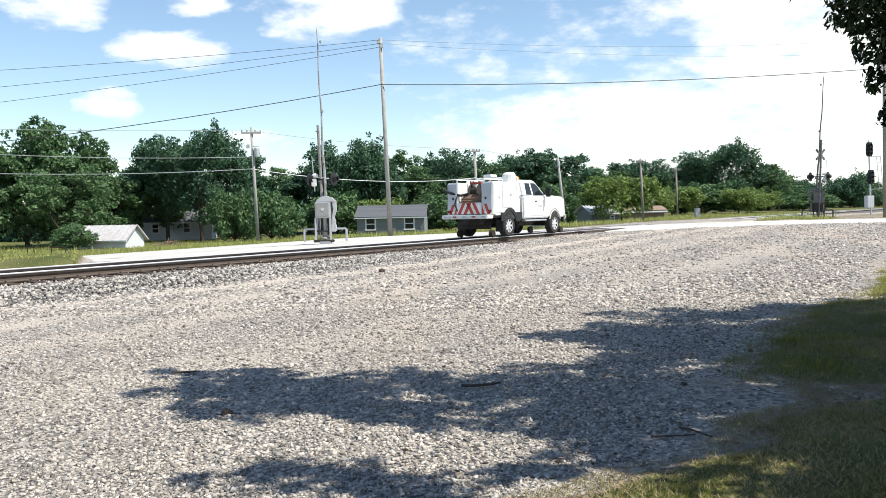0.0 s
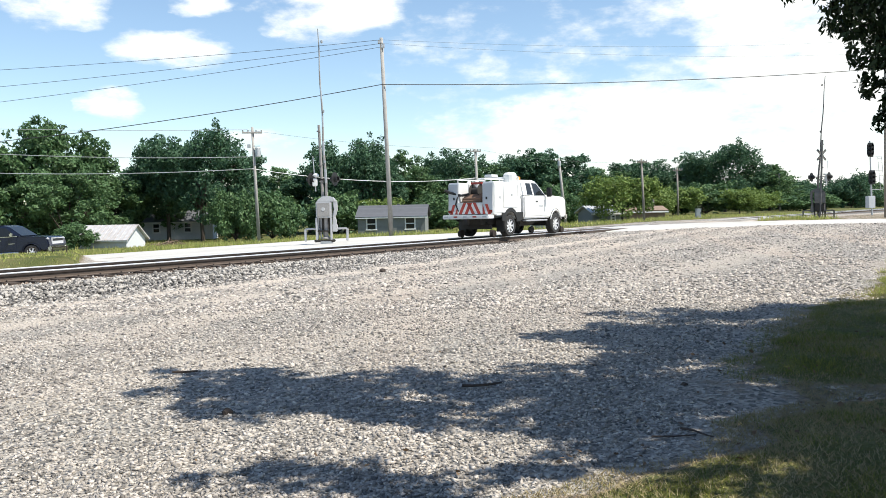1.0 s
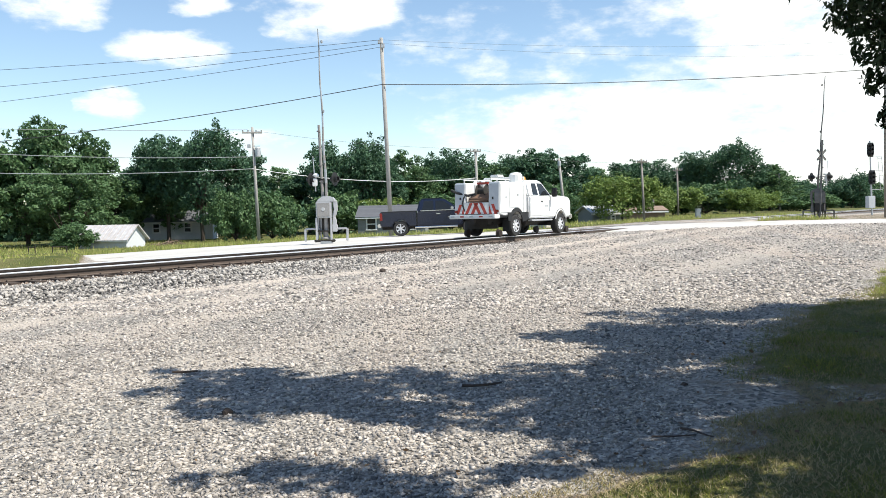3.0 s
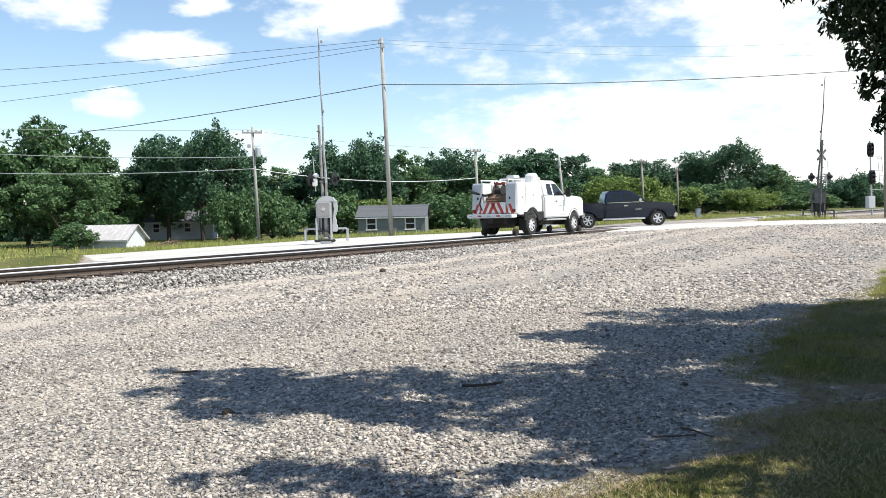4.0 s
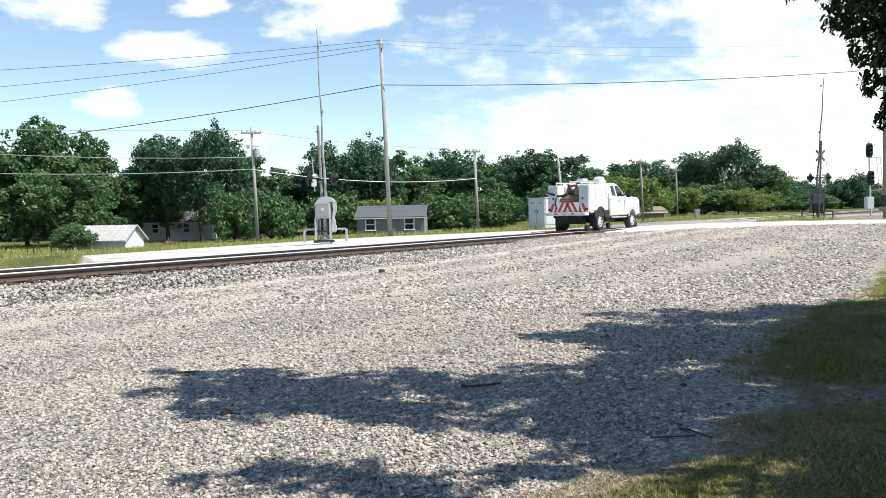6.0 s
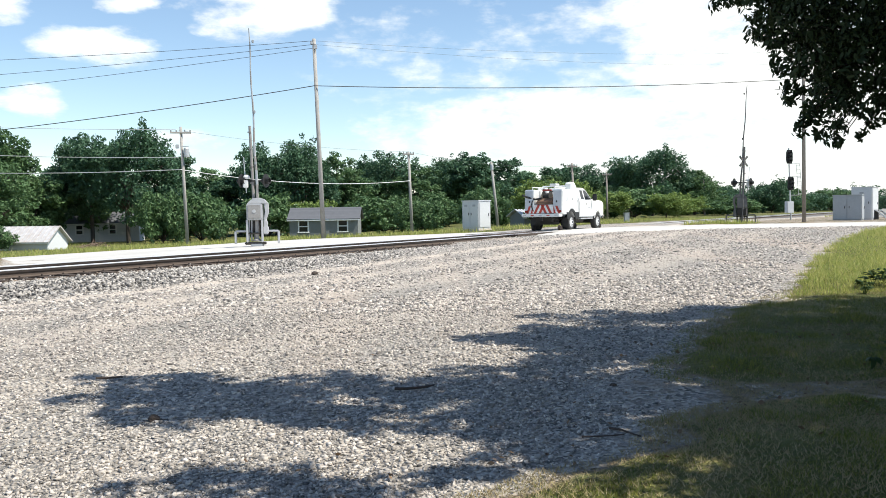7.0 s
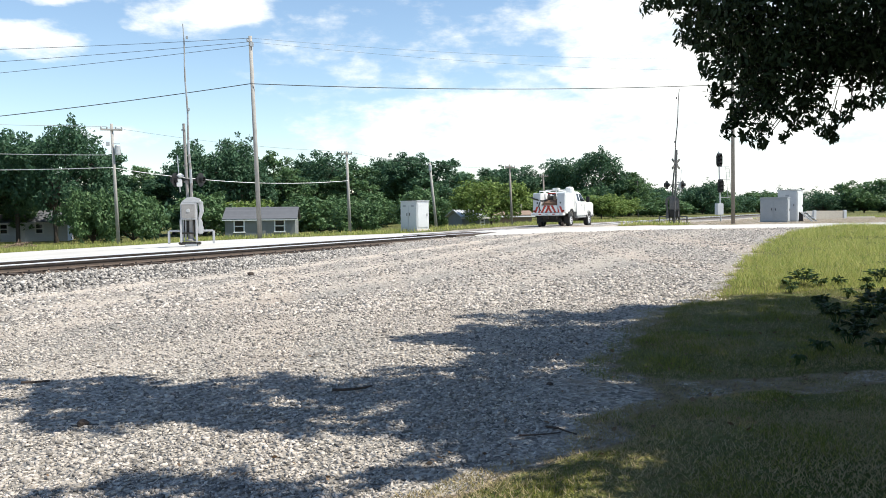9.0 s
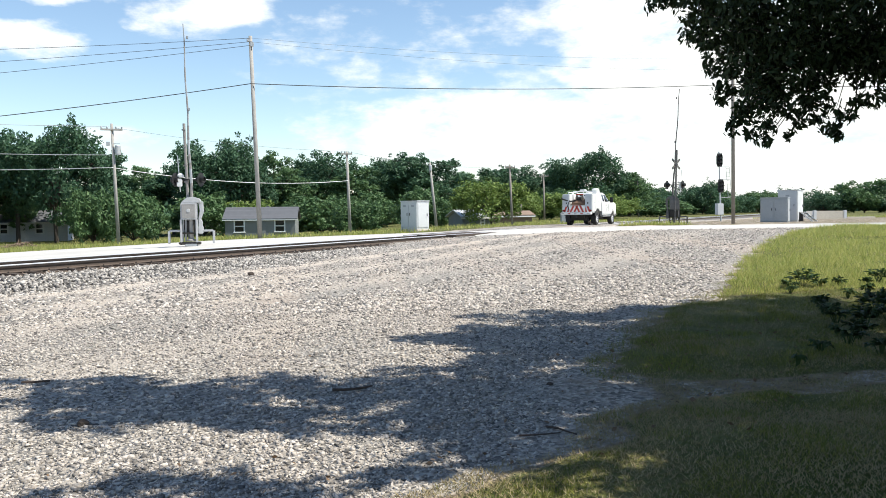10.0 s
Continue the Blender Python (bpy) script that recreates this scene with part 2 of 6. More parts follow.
def ground_material():
    """Bare gravel, dry earth and turf on one sheet, mixed by the zone stored on it and broken up by noise."""
    m = bpy.data.materials.new("gravel_and_turf")
    m.use_nodes = True
    n, l = m.node_tree.nodes, m.node_tree.links
    bs = n["Principled BSDF"]
    co = n.new("ShaderNodeTexCoord")

    def tex(scale, detail=5.0, rough=0.55):
        t = n.new("ShaderNodeTexNoise")
        t.inputs["Scale"].default_value, t.inputs["Detail"].default_value, t.inputs["Roughness"].default_value = scale, detail, rough
        l.new(co.outputs["Object"], t.inputs["Vector"])
        return t.outputs[0]

    def mapr(v, lo, hi, a=0.0, b=1.0):
        t = n.new("ShaderNodeMapRange")
        for k, x in (("From Min", lo), ("From Max", hi), ("To Min", a), ("To Max", b)):
            t.inputs[k].default_value = x
        l.new(v, t.inputs["Value"])
        return t.outputs[0]

    def mixc(f, a, b):
        t = n.new("ShaderNodeMix")
        t.data_type = "RGBA"
        l.new(f, t.inputs["Factor"])
        for i, c in ((6, a), (7, b)):
            if isinstance(c, tuple):
                t.inputs[i].default_value = (*c, 1)
            else:
                l.new(c, t.inputs[i])
        return t.outputs[2]

    def mth(op, a, b):
        t = n.new("ShaderNodeMath")
        t.operation = op
        for i, v in enumerate((a, b)):
            if isinstance(v, (int, float)):
                t.inputs[i].default_value = v
            else:
                l.new(v, t.inputs[i])
        return t.outputs[0]

    cell = n.new("ShaderNodeTexVoronoi")
    cell.inputs["Scale"].default_value = 26.0
    l.new(co.outputs["Object"], cell.inputs["Vector"])
    bw = n.new("ShaderNodeRGBToBW")
    l.new(cell.outputs["Color"], bw.inputs[0])
    lane = n.new("ShaderNodeMapping")
    lane.vector_type = "POINT"
    lane.inputs["Rotation"].default_value = (0, 0, HEAD)
    lane.inputs["Scale"].default_value = (1.0, 0.09, 1.0)
    l.new(co.outputs["Object"], lane.inputs["Vector"])
    wheel_lane = n.new("ShaderNodeTexNoise")
    wheel_lane.inputs["Scale"].default_value, wheel_lane.inputs["Detail"].default_value = 0.55, 4.0
    l.new(lane.outputs[0], wheel_lane.inputs["Vector"])
    chips = mixc(mapr(bw.outputs[0], 0.2, 0.8), (0.09, 0.087, 0.084), (0.56, 0.51, 0.455))
    dust = mixc(mapr(tex(0.5), 0.35, 0.65), (0.48, 0.43, 0.375), (0.36, 0.335, 0.30))
    stone = mixc(mapr(tex(1.3), 0.36, 0.62, 0.05, 0.6), chips, dust)
    stone = mixc(mapr(wheel_lane.outputs[0], 0.48, 0.66, 0.0, 0.75), stone, (0.50, 0.415, 0.345))
    # dusty wheel lanes beside the track
    off = n.new("ShaderNodeVectorMath")
    off.operation = "DOT_PRODUCT"
    l.new(co.outputs["Object"], off.inputs[0])
    off.inputs[1].default_value = (-math.cos(HEAD), math.sin(HEAD), 0)
    q = mth("ADD", mth("SUBTRACT", off.outputs["Value"], 9.04 * math.cos(HEAD) + 17.09 * math.sin(HEAD)), mth("MULTIPLY", mth("SUBTRACT", tex(0.35), 0.5), 1.2))
    for at, half, strong in LANES:
        d = mth("MULTIPLY", mth("ADD", q, at), 1 / half)
        stone = mixc(mth("MULTIPLY", mapr(mth("MULTIPLY", d, d), 0.0, 1.0, strong, 0.0), mapr(tex(1.7), 0.3, 0.55, 0.35, 1.0)), stone, (0.63, 0.545, 0.465))
    turf = mixc(mapr(tex(0.9), 0.35, 0.65), (0.085, 0.098, 0.028), (0.21, 0.185, 0.08))
    turf = mixc(mapr(tex(14.0), 0.35, 0.65, 0.0, 0.55), turf, (0.09, 0.12, 0.03))
    zone = n.new("ShaderNodeAttribute")
    zone.attribute_name = "turf"
    z = mth("ADD", zone.outputs["Fac"], mth("MULTIPLY", mth("SUBTRACT", tex(2.6, 6.0), 0.5), 0.75))
    earth = mixc(mapr(tex(6.0), 0.35, 0.65), (0.20, 0.15, 0.105), (0.33, 0.27, 0.2))
    col = mixc(mapr(z, 0.36, 0.46), stone, earth)
    col = mixc(mapr(z, 0.46, 0.58), col, turf)
    l.new(col, bs.inputs["Base Color"])
    bs.inputs["Roughness"].default_value, bs.inputs["Specular IOR Level"].default_value = 0.95, 0.2
    bp = n.new("ShaderNodeBump")
    bp.inputs["Strength"].default_value, bp.inputs["Distance"].default_value = 1.0, 0.045
    l.new(mth("ADD", cell.outputs["Distance"], tex(22.0)), bp.inputs["Height"])
    l.new(bp.outputs[0], bs.inputs["Normal"])
    return m


LANES = [(3.25, 0.55, 0.95), (5.3, 0.7, 0.7), (7.3, 0.7, 0.6), (10.4, 0.8, 0.45)]   # metres before the near rail, half width, strength
HEAD = radians(36.2)                          # the way of the track and of the wheel lanes beside it
M["ground"] = ground_material()

# ---- building helpers ----


def part(name, bm, mat, parent=None, label="", smooth=False):
    me = bpy.data.meshes.new(name)
    bm.normal_update()
    bm.to_mesh(me)
    bm.free()
    if smooth:
        me.polygons.foreach_set("use_smooth", [True] * len(me.polygons))
    me.materials.append(M[mat])
    ob = new(name, me)
    if parent is not None:
        ob.parent = parent
    if label:
        tagged(ob, label)
    return ob


def thing(name, m, label, category, group="", kind=""):
    ob = new(name)
    ob.matrix_world = m
    ob.empty_display_size = 0.2
    return tagged(ob, label, category, group, kind)


def bevelled(bm, width, seg=2):
    if width:
        bmesh.ops.bevel(bm, geom=bm.edges[:], offset=width, segments=seg, affect="EDGES", clamp_overlap=True)
    return bm


def box(sx, sy, sz, at=(0, 0, 0), bevel=0.0, bm=None, rot=None):
    """A block of that size whose base centre is at `at`."""
    b = bmesh.new()
    bmesh.ops.create_cube(b, size=1, matrix=Matrix.Diagonal((sx, sy, sz, 1)))
    bevelled(b, bevel)
    bmesh.ops.transform(b, matrix=Matrix.Translation((at[0], at[1], at[2] + sz / 2)) @ (rot or Matrix()), verts=b.verts)
    return join(bm, b)


def join(bm, b):
    if bm is None:
        return b
    me = bpy.data.meshes.new("tmp")
    b.to_mesh(me)
    b.free()
    bm.from_mesh(me)
    bpy.data.meshes.remove(me)
    return bm


def rod(p, q, r0, r1=None, n=10, bm=None):
    """A round bar from p to q."""
    p, q = Vector(p), Vector(q)
    b = bmesh.new()
    bmesh.ops.create_cone(b, cap_ends=True, segments=n, radius1=r0, radius2=r0 if r1 is None else r1, depth=(q - p).length)
    bmesh.ops.transform(b, matrix=Matrix.Translation((p + q) / 2) @ (q - p).to_track_quat("Z", "Y").to_matrix().to_4x4(), verts=b.verts)
    return join(bm, b)


def pipe(pts, r, n=8, bm=None):
    for p, q in zip(pts, pts[1:]):
        bm = rod(p, q, r, r, n, bm)
    return bm


def disc_turned(profile, n=24, bm=None, axis="Y", ring_shape=False):
    """Turns (radius, offset) pairs round an axis."""
    b = bmesh.new()
    rings = []
    for r, o in profile:
        ring = []
        for i in range(n):
            a = 2 * math.pi * i / n
            ring.append(b.verts.new((r * math.cos(a), o, r * math.sin(a)) if axis == "Y" else (r * math.cos(a), r * math.sin(a), o)))
        rings.append(ring)
    for ra, rb in zip(rings, rings[1:] + (rings[:1] if ring_shape else [])):
        for i in range(n):
            b.faces.new((ra[i], ra[(i + 1) % n], rb[(i + 1) % n], rb[i]))
    if not ring_shape:
        b.faces.new(rings[0])
        b.faces.new(rings[-1])
    bmesh.ops.recalc_face_normals(b, faces=b.faces)
    return join(bm, b)


def slab(outline, y0, y1, bevel=0.0, bm=None, taper=None):
    """A side outline of (x, z) pairs given thickness from y0 to y1. taper(x, z) gives a factor on y."""
    b = bmesh.new()
    sides = []
    for y in (y0, y1):
        sides.append([b.verts.new((x, y * (taper(x, z) if taper else 1), z)) for x, z in outline])
    b.faces.new(sides[0])
    b.faces.new(sides[1][::-1])
    k = len(outline)
    for i in range(k):
        b.faces.new((sides[0][i], sides[1][i], sides[1][(i + 1) % k], sides[0][(i + 1) % k]))
    bmesh.ops.recalc_face_normals(b, faces=b.faces)
    if bevel:
        hard = [e for e in b.edges if e.is_manifold and e.calc_face_angle(0) > 0.6]
        bmesh.ops.bevel(b, geom=hard, offset=bevel, segments=2, affect="EDGES", clamp_overlap=True)
    return join(bm, b)


def mesh_from(name, verts, faces, mat, parent=None, label=""):
    me = bpy.data.meshes.new(name)
    me.from_pydata(verts, [], faces)
    me.materials.append(M[mat])
    ob = new(name, me)
    if parent is not None:
        ob.parent = parent
    if label:
        tagged(ob, label)
    return ob


def quads(name, v, mat, parent=None):
    """v: array (count, corners, 3) of separate facets."""
    c, k = v.shape[:2]
    me = bpy.data.meshes.new(name)
    me.vertices.add(c * k)
    me.vertices.foreach_set("co", np.ascontiguousarray(v, dtype=np.float32).ravel())
    me.loops.add(c * k)
    me.loops.foreach_set("vertex_index", np.arange(c * k, dtype=np.int32))
    me.polygons.add(c)
    me.polygons.foreach_set("loop_start", np.arange(0, c * k, k, dtype=np.int32))
    me.update(calc_edges=True)
    me.materials.append(M[mat])
    ob = new(name, me)
    if parent is not None:
        ob.parent = parent
    return ob


# ---- ground ----
TRACK_AT = Vector((-9.04, 17.09, 0))         # a point of the near rail
ALONG = Vector((math.sin(HEAD), math.cos(HEAD), 0))
ACROSS = Vector((-math.cos(HEAD), math.sin(HEAD), 0))   # away from the camera
RAIL_TURN = Matrix((( ALONG.x, ACROSS.x, 0, 0), (ALONG.y, ACROSS.y, 0, 0), (0, 0, 1, 0), (0, 0, 0, 1)))
GAUGE = 1.505                                 # between rail centres
ROAD_NEAR, ROAD_FAR = 38.6, 46.4


def smooth01(a, b, v):
    t = np.clip((v - a) / (b - a), 0, 1)
    return t * t * (3 - 2 * t)


def rail_z(y):
    return 0.43 + 0.0030 * (np.clip(y, -10, 90) - 17)


def road_z(x):
    return np.clip(0.285 + 0.0215 * x - 0.024 * np.maximum(-5.0 - x, 0.0), -0.80, 0.60)


def ground_z(x, y):
    lot = smooth01(15, 38, y) * (road_z(x) - 0.03)
    far = -1.25 + 1.6 * smooth01(-5, 28, x)
    q = (x + 9.04) * -math.cos(HEAD) + (y - 17.09) * math.sin(HEAD)
    bank = 0.43 * smooth01(0.2, -0.8, x + 0.42 * y) * smooth01(3.0, 5.0, q) * smooth01(37.6, 34.5, y)
    return lot + bank + smooth01(48, 100, y) * (far - road_z(x) + 0.03) - 0.12 * smooth01(46.2, 47.5, y) * (1 - smooth01(0, 10, x))


def edge_x(y):
    """Where the turf under the shade tree begins."""
    wob = 0.10 * np.sin(3.1 * y) + 0.08 * np.sin(7.3 * y + 1) + 0.05 * np.sin(13.7 * y + 2)
    return wob * (0.35 + 0.04 * y) + np.interp(y, [-5, 3.5, 4.28, 4.54, 4.68, 4.80, 4.91, 5.27, 5.77, 6.08, 6.3, 6.6, 6.9, 7.13, 7.79, 8.73, 9.47, 11.74, 12.66, 14.7, 16.9, 20.3, 28.6, 33, 38, 46],
                     [-2.5, -0.3, 0.70, 1.00, 1.25, 1.60, 1.82, 2.08, 2.40, 2.68, 3.15, 3.25, 3.05, 2.86, 2.94, 3.36, 3.88, 5.2, 6.2, 7.7, 8.95, 10.9, 16.6, 20.3, 25.5, 38.0])


def track_side(x, y):
    """Metres beyond the near rail, away from the camera."""
    return (x - TRACK_AT.x) * ACROSS.x + (y - TRACK_AT.y) * ACROSS.y


def turf_zone(x, y):
    q = track_side(x, y)
    near = smooth01(-0.32, 0.36, x - edge_x(y)) * smooth01(0, 1, ROAD_NEAR - y)
    wedge = smooth01(2.9, 3.6, q) * smooth01(0.3, -0.9, x + 0.42 * y) * smooth01(0, 1.5, ROAD_NEAR - 1.2 - y)
    beyond = smooth01(ROAD_FAR + 0.6, ROAD_FAR + 1.8, y) * (1 - 0.8 * smooth01(-4.0, -3.0, q + 0.0) * smooth01(5.5, 4.5, q))
    dirt = smooth01(ROAD_FAR - 2, ROAD_FAR, y) * smooth01(18, 25, x) * smooth01(110, 80, y) * smooth01(6, 4, q)
    lane = y + 0.10 * np.sin(1.9 * x) + 0.05 * np.sin(5.1 * x)
    worn = smooth01(6.15, 6.38, lane) * smooth01(7.12, 6.85, lane) * smooth01(6.4, 4.2, x)
    strip = worn * smooth01(1.7, 2.3, x)
    fringe = smooth01(-0.75, -0.2, x - edge_x(y)) * smooth01(0, 1, ROAD_NEAR - y)
    near = np.maximum(np.maximum(near * (1 - worn), 0.415 * strip), 0.365 * fringe)
    return np.clip(np.maximum(np.maximum(near, wedge), beyond) * (1 - 0.55 * dirt), 0, 1)


def build_ground():
    def steps(lo, hi, fine, reach):
        mid = np.arange(lo, hi + 1e-6, fine)
        out, d, v = [], fine, hi
        while v < reach:
            d *= 1.16
            v += d
            out.append(v)
        out = np.array(out) - hi
        return np.concatenate([lo - out[::-1], mid, hi + out])
    xs, ys = steps(-13, 26, 0.22, 3000), steps(2.0, 48, 0.22, 3000)
    X, Y = np.meshgrid(xs, ys)
    Z = ground_z(X, Y)
    rough = np.array([noise.noise((a * 0.5, b * 0.5, 0)) for a, b in zip(X.ravel(), Y.ravel())]).reshape(X.shape)
    lumps = np.array([noise.noise((a * 2.1, b * 2.1, 7)) for a, b in zip(X.ravel(), Y.ravel())]).reshape(X.shape)
    turf = turf_zone(X, Y)
    near = smooth01(120, 40, np.hypot(X, Y))
    Z = Z + near * (0.03 * rough + 0.012 * lumps) + near * turf * (0.05 + 0.05 * rough)
    # the sheet stays under the road
    under = smooth01(ROAD_NEAR - 0.6, ROAD_NEAR + 0.2, Y) * smooth01(ROAD_FAR + 0.6, ROAD_FAR - 0.2, Y)
    Z = Z - 0.10 * under
    ny, nx = X.shape
    idx = np.arange(nx * ny).reshape(ny, nx)
    f = np.stack([idx[:-1, :-1], idx[:-1, 1:], idx[1:, 1:], idx[1:, :-1]], -1).reshape(-1, 4)
    ob = mesh_from("ground", np.stack([X, Y, Z], -1).reshape(-1, 3).tolist(), f.tolist(), "ground")
    at = ob.data.attributes.new("turf", "FLOAT", "POINT")
    at.data.foreach_set("value", turf.ravel().astype(np.float32))
    ob.data.polygons.foreach_set("use_smooth", [True] * len(ob.data.polygons))
    tagged(ob, "pale crushed-stone lot with dry turf and flat fields beyond", "ground", kind="structure")


build_ground()


def build_road():
    bm = bmesh.new()
    xs = [-900, -300, -120] + [-60 + 2 * i for i in range(80)] + [120, 300, 900]
    rows = []
    for x in xs:
        z = float(road_z(np.array(x)))
        e = 0.10 * noise.noise((x * 0.35, 3, 0))
        rows.append([bm.verts.new(c) for c in ((x, ROAD_NEAR - 0.35 + e, z - 0.14), (x, ROAD_NEAR + e, z - 0.012), (x, (ROAD_NEAR + ROAD_FAR) / 2, z + 0.05),
                                               (x, ROAD_FAR - e, z - 0.012), (x, ROAD_FAR + 0.35 - e, z - 0.16))])
    for a, b in zip(rows, rows[1:]):
        for i in range(4):
            bm.faces.new((a[i], b[i], b[i + 1], a[i + 1]))
    bmesh.ops.recalc_face_normals(bm, faces=bm.faces)
    ob = part("road", bm, "road", smooth=True)
    tagged(ob, "sun-bleached pale concrete road crossing the railway", "road", kind="structure")


build_road()


def build_apron():
    """The pale packed shoulder that fills the corner between the road and the track."""
    bm = bmesh.new()
    rows = []
    for i in range(37):
        y = 20.5 + 18.4 * i / 36
        x1 = TRACK_AT.x + ACROSS.x * 2.75 + (y - TRACK_AT.y - ACROSS.y * 2.75) * ALONG.x / ALONG.y
        x0 = min(-0.42 * y + 0.1 + 0.5 * noise.noise((y * 0.6, 2, 0)), x1 - 0.05)
        row = []
        for k in range(9):
            x = x0 + (x1 - x0) * k / 8
            row.append(bm.verts.new((x, y, float(ground_z(np.array(x), np.array(y))) + 0.06 - (0.11 if k in (0, 8) or i == 0 else 0))))
        rows.append(row)
    for a, b in zip(rows, rows[1:]):
        for k in range(8):
            bm.faces.new((a[k], a[k + 1], b[k + 1], b[k]))
    ob = part("road_apron", bm, "road", smooth=True)
    tagged(ob, "pale packed shoulder between the road and the track", "road", kind="structure")


build_apron()


def build_track():
    # ballast bed: one lofted strip
    bm = bmesh.new()
    rows = []
    for i in range(131):
        s = -45 + i * 1.5
        p = TRACK_AT + ALONG * s
        zr = float(rail_z(np.array(p.y)))
        g = float(ground_z(np.array(p.x), np.array(p.y)))
        w = 0.12 * noise.noise((s * 0.4, 1, 0))
        top = zr - 0.265
        cross = smooth01(ROAD_NEAR - 3, ROAD_NEAR - 0.5, p.y) * smooth01(ROAD_FAR + 3, ROAD_FAR + 0.5, p.y)
        top -= 0.12 * float(cross)
        prof = [(-2.75 + w, min(g - 0.08, top - 0.2)), (-1.15 + w * 0.5, top), (0.0, top + 0.012), (GAUGE, top + 0.012), (GAUGE + 1.15, top), (GAUGE + 2.6 + w, min(g - 0.1, top - 0.25))]
        rows.append([bm.verts.new((p.x + ACROSS.x * q, p.y + ACROSS.y * q, z)) for q, z in prof])
    for a, b in zip(rows, rows[1:]):
        for i in range(5):
            bm.faces.new((a[i], a[i + 1], b[i + 1], b[i]))
    bmesh.ops.recalc_face_normals(bm, faces=bm.faces)
    bed = part("ballast_bed", bm, "ballast", smooth=False)
    tagged(bed, "grey crushed-rock ballast bed under the rails", "ballast", kind="structure")
    # rails: I section, with the bright head as a part
    web = [(-0.075, -0.186), (0.075, -0.186), (0.075, -0.172), (0.014, -0.150), (0.010, -0.070), (-0.010, -0.070), (-0.014, -0.150), (-0.075, -0.172)]
    # dark flank, deepened to carry the shadow below the rail head
    flank = [(-0.036, -0.075), (0.036, -0.075), (0.036, -0.026), (-0.036, -0.026)]
    head = [(-0.0365, -0.026), (0.0365, -0.026), (0.0365, -0.010), (0.026, 0.0), (-0.026, 0.0), (-0.0365, -0.010)]
    for q in (0.0, GAUGE):
        rail = thing("rail", Matrix(), "rust-brown steel rail with a bright worn head", "rail", "rails of the track")
        for name, prof, mat, lab in (("web_and_foot", web, "railweb", "rust-brown web coloured lighter as sunlit"), ("head_flank", flank, "rail", ""), ("rail_head", head, "railtop", "bright worn running surface")):
            bm = bmesh.new()
            prev = None
            for i in range(66):
                s = -45 + i * 3.0
                p = TRACK_AT + ALONG * s + ACROSS * q
                zr = float(rail_z(np.array((TRACK_AT + ALONG * s).y)))
                ring = [bm.verts.new((p.x + ACROSS.x * a, p.y + ACROSS.y * a, zr + b)) for a, b in prof]
                if prev:
                    for k in range(len(prof)):
                        bm.faces.new((prev[k], prev[(k + 1) % len(prof)], ring[(k + 1) % len(prof)], ring[k]))
                prev = ring
            bmesh.ops.recalc_face_normals(bm, faces=bm.faces)
            part(name, bm, mat, rail, lab)
    return bed


bed = build_track()

# ---- trees ----


def leaf_cloud(rng, blobs, count, size, droop=0.0, slim=0.55, corners=4):
    """Leaf facets spread through the shells of many clumps. blobs: (centre, radius)."""
    cen = np.array([c for c, r in blobs])
    rad = np.array([r for c, r in blobs])
    w = rad ** 2
    pick = rng.choice(len(blobs), count, p=w / w.sum())
    d = rng.normal(size=(count, 3))
    d /= np.linalg.norm(d, axis=1)[:, None]
    rr = rad[pick] * (0.50 + 0.58 * rng.random(count) ** 0.8 + 0.10 * rng.exponential(1.0, count) * (1 - droop))
    p = cen[pick] + d * rr[:, None] * np.array([1, 1, 0.85])
    # each leaf spray tilts outwards and down
    nrm = d * 0.8 + rng.normal(size=(count, 3)) * 0.75 + np.array([0, 0, 0.35])
    nrm /= np.linalg.norm(nrm, axis=1)[:, None]
    t = np.cross(nrm, rng.normal(size=(count, 3)))
    t /= np.linalg.norm(t, axis=1)[:, None]
    t = t * (1 - droop) + np.array([0, 0, -1.0]) * droop
    t /= np.linalg.norm(t, axis=1)[:, None]
    b = np.cross(nrm, t)
    s = size * (0.55 + 0.9 * rng.random(count))[:, None]
    if corners == 6:
        return np.stack([p - t * s, p - t * s * 0.45 - b * s * slim * 0.85, p + t * s * 0.25 - b * s * slim, p + t * s * 1.15, p + t * s * 0.25 + b * s * slim, p - t * s * 0.45 + b * s * slim * 0.85], 1)
    if corners == 3:
        return np.stack([p - t * s * 0.9 - b * s * slim, p + t * s * 1.2, p - t * s * 0.5 + b * s * slim * 1.3], 1)
    return np.stack([p - t * s, p - b * s * slim, p + t * s * 1.1, p + b * s * slim], 1)


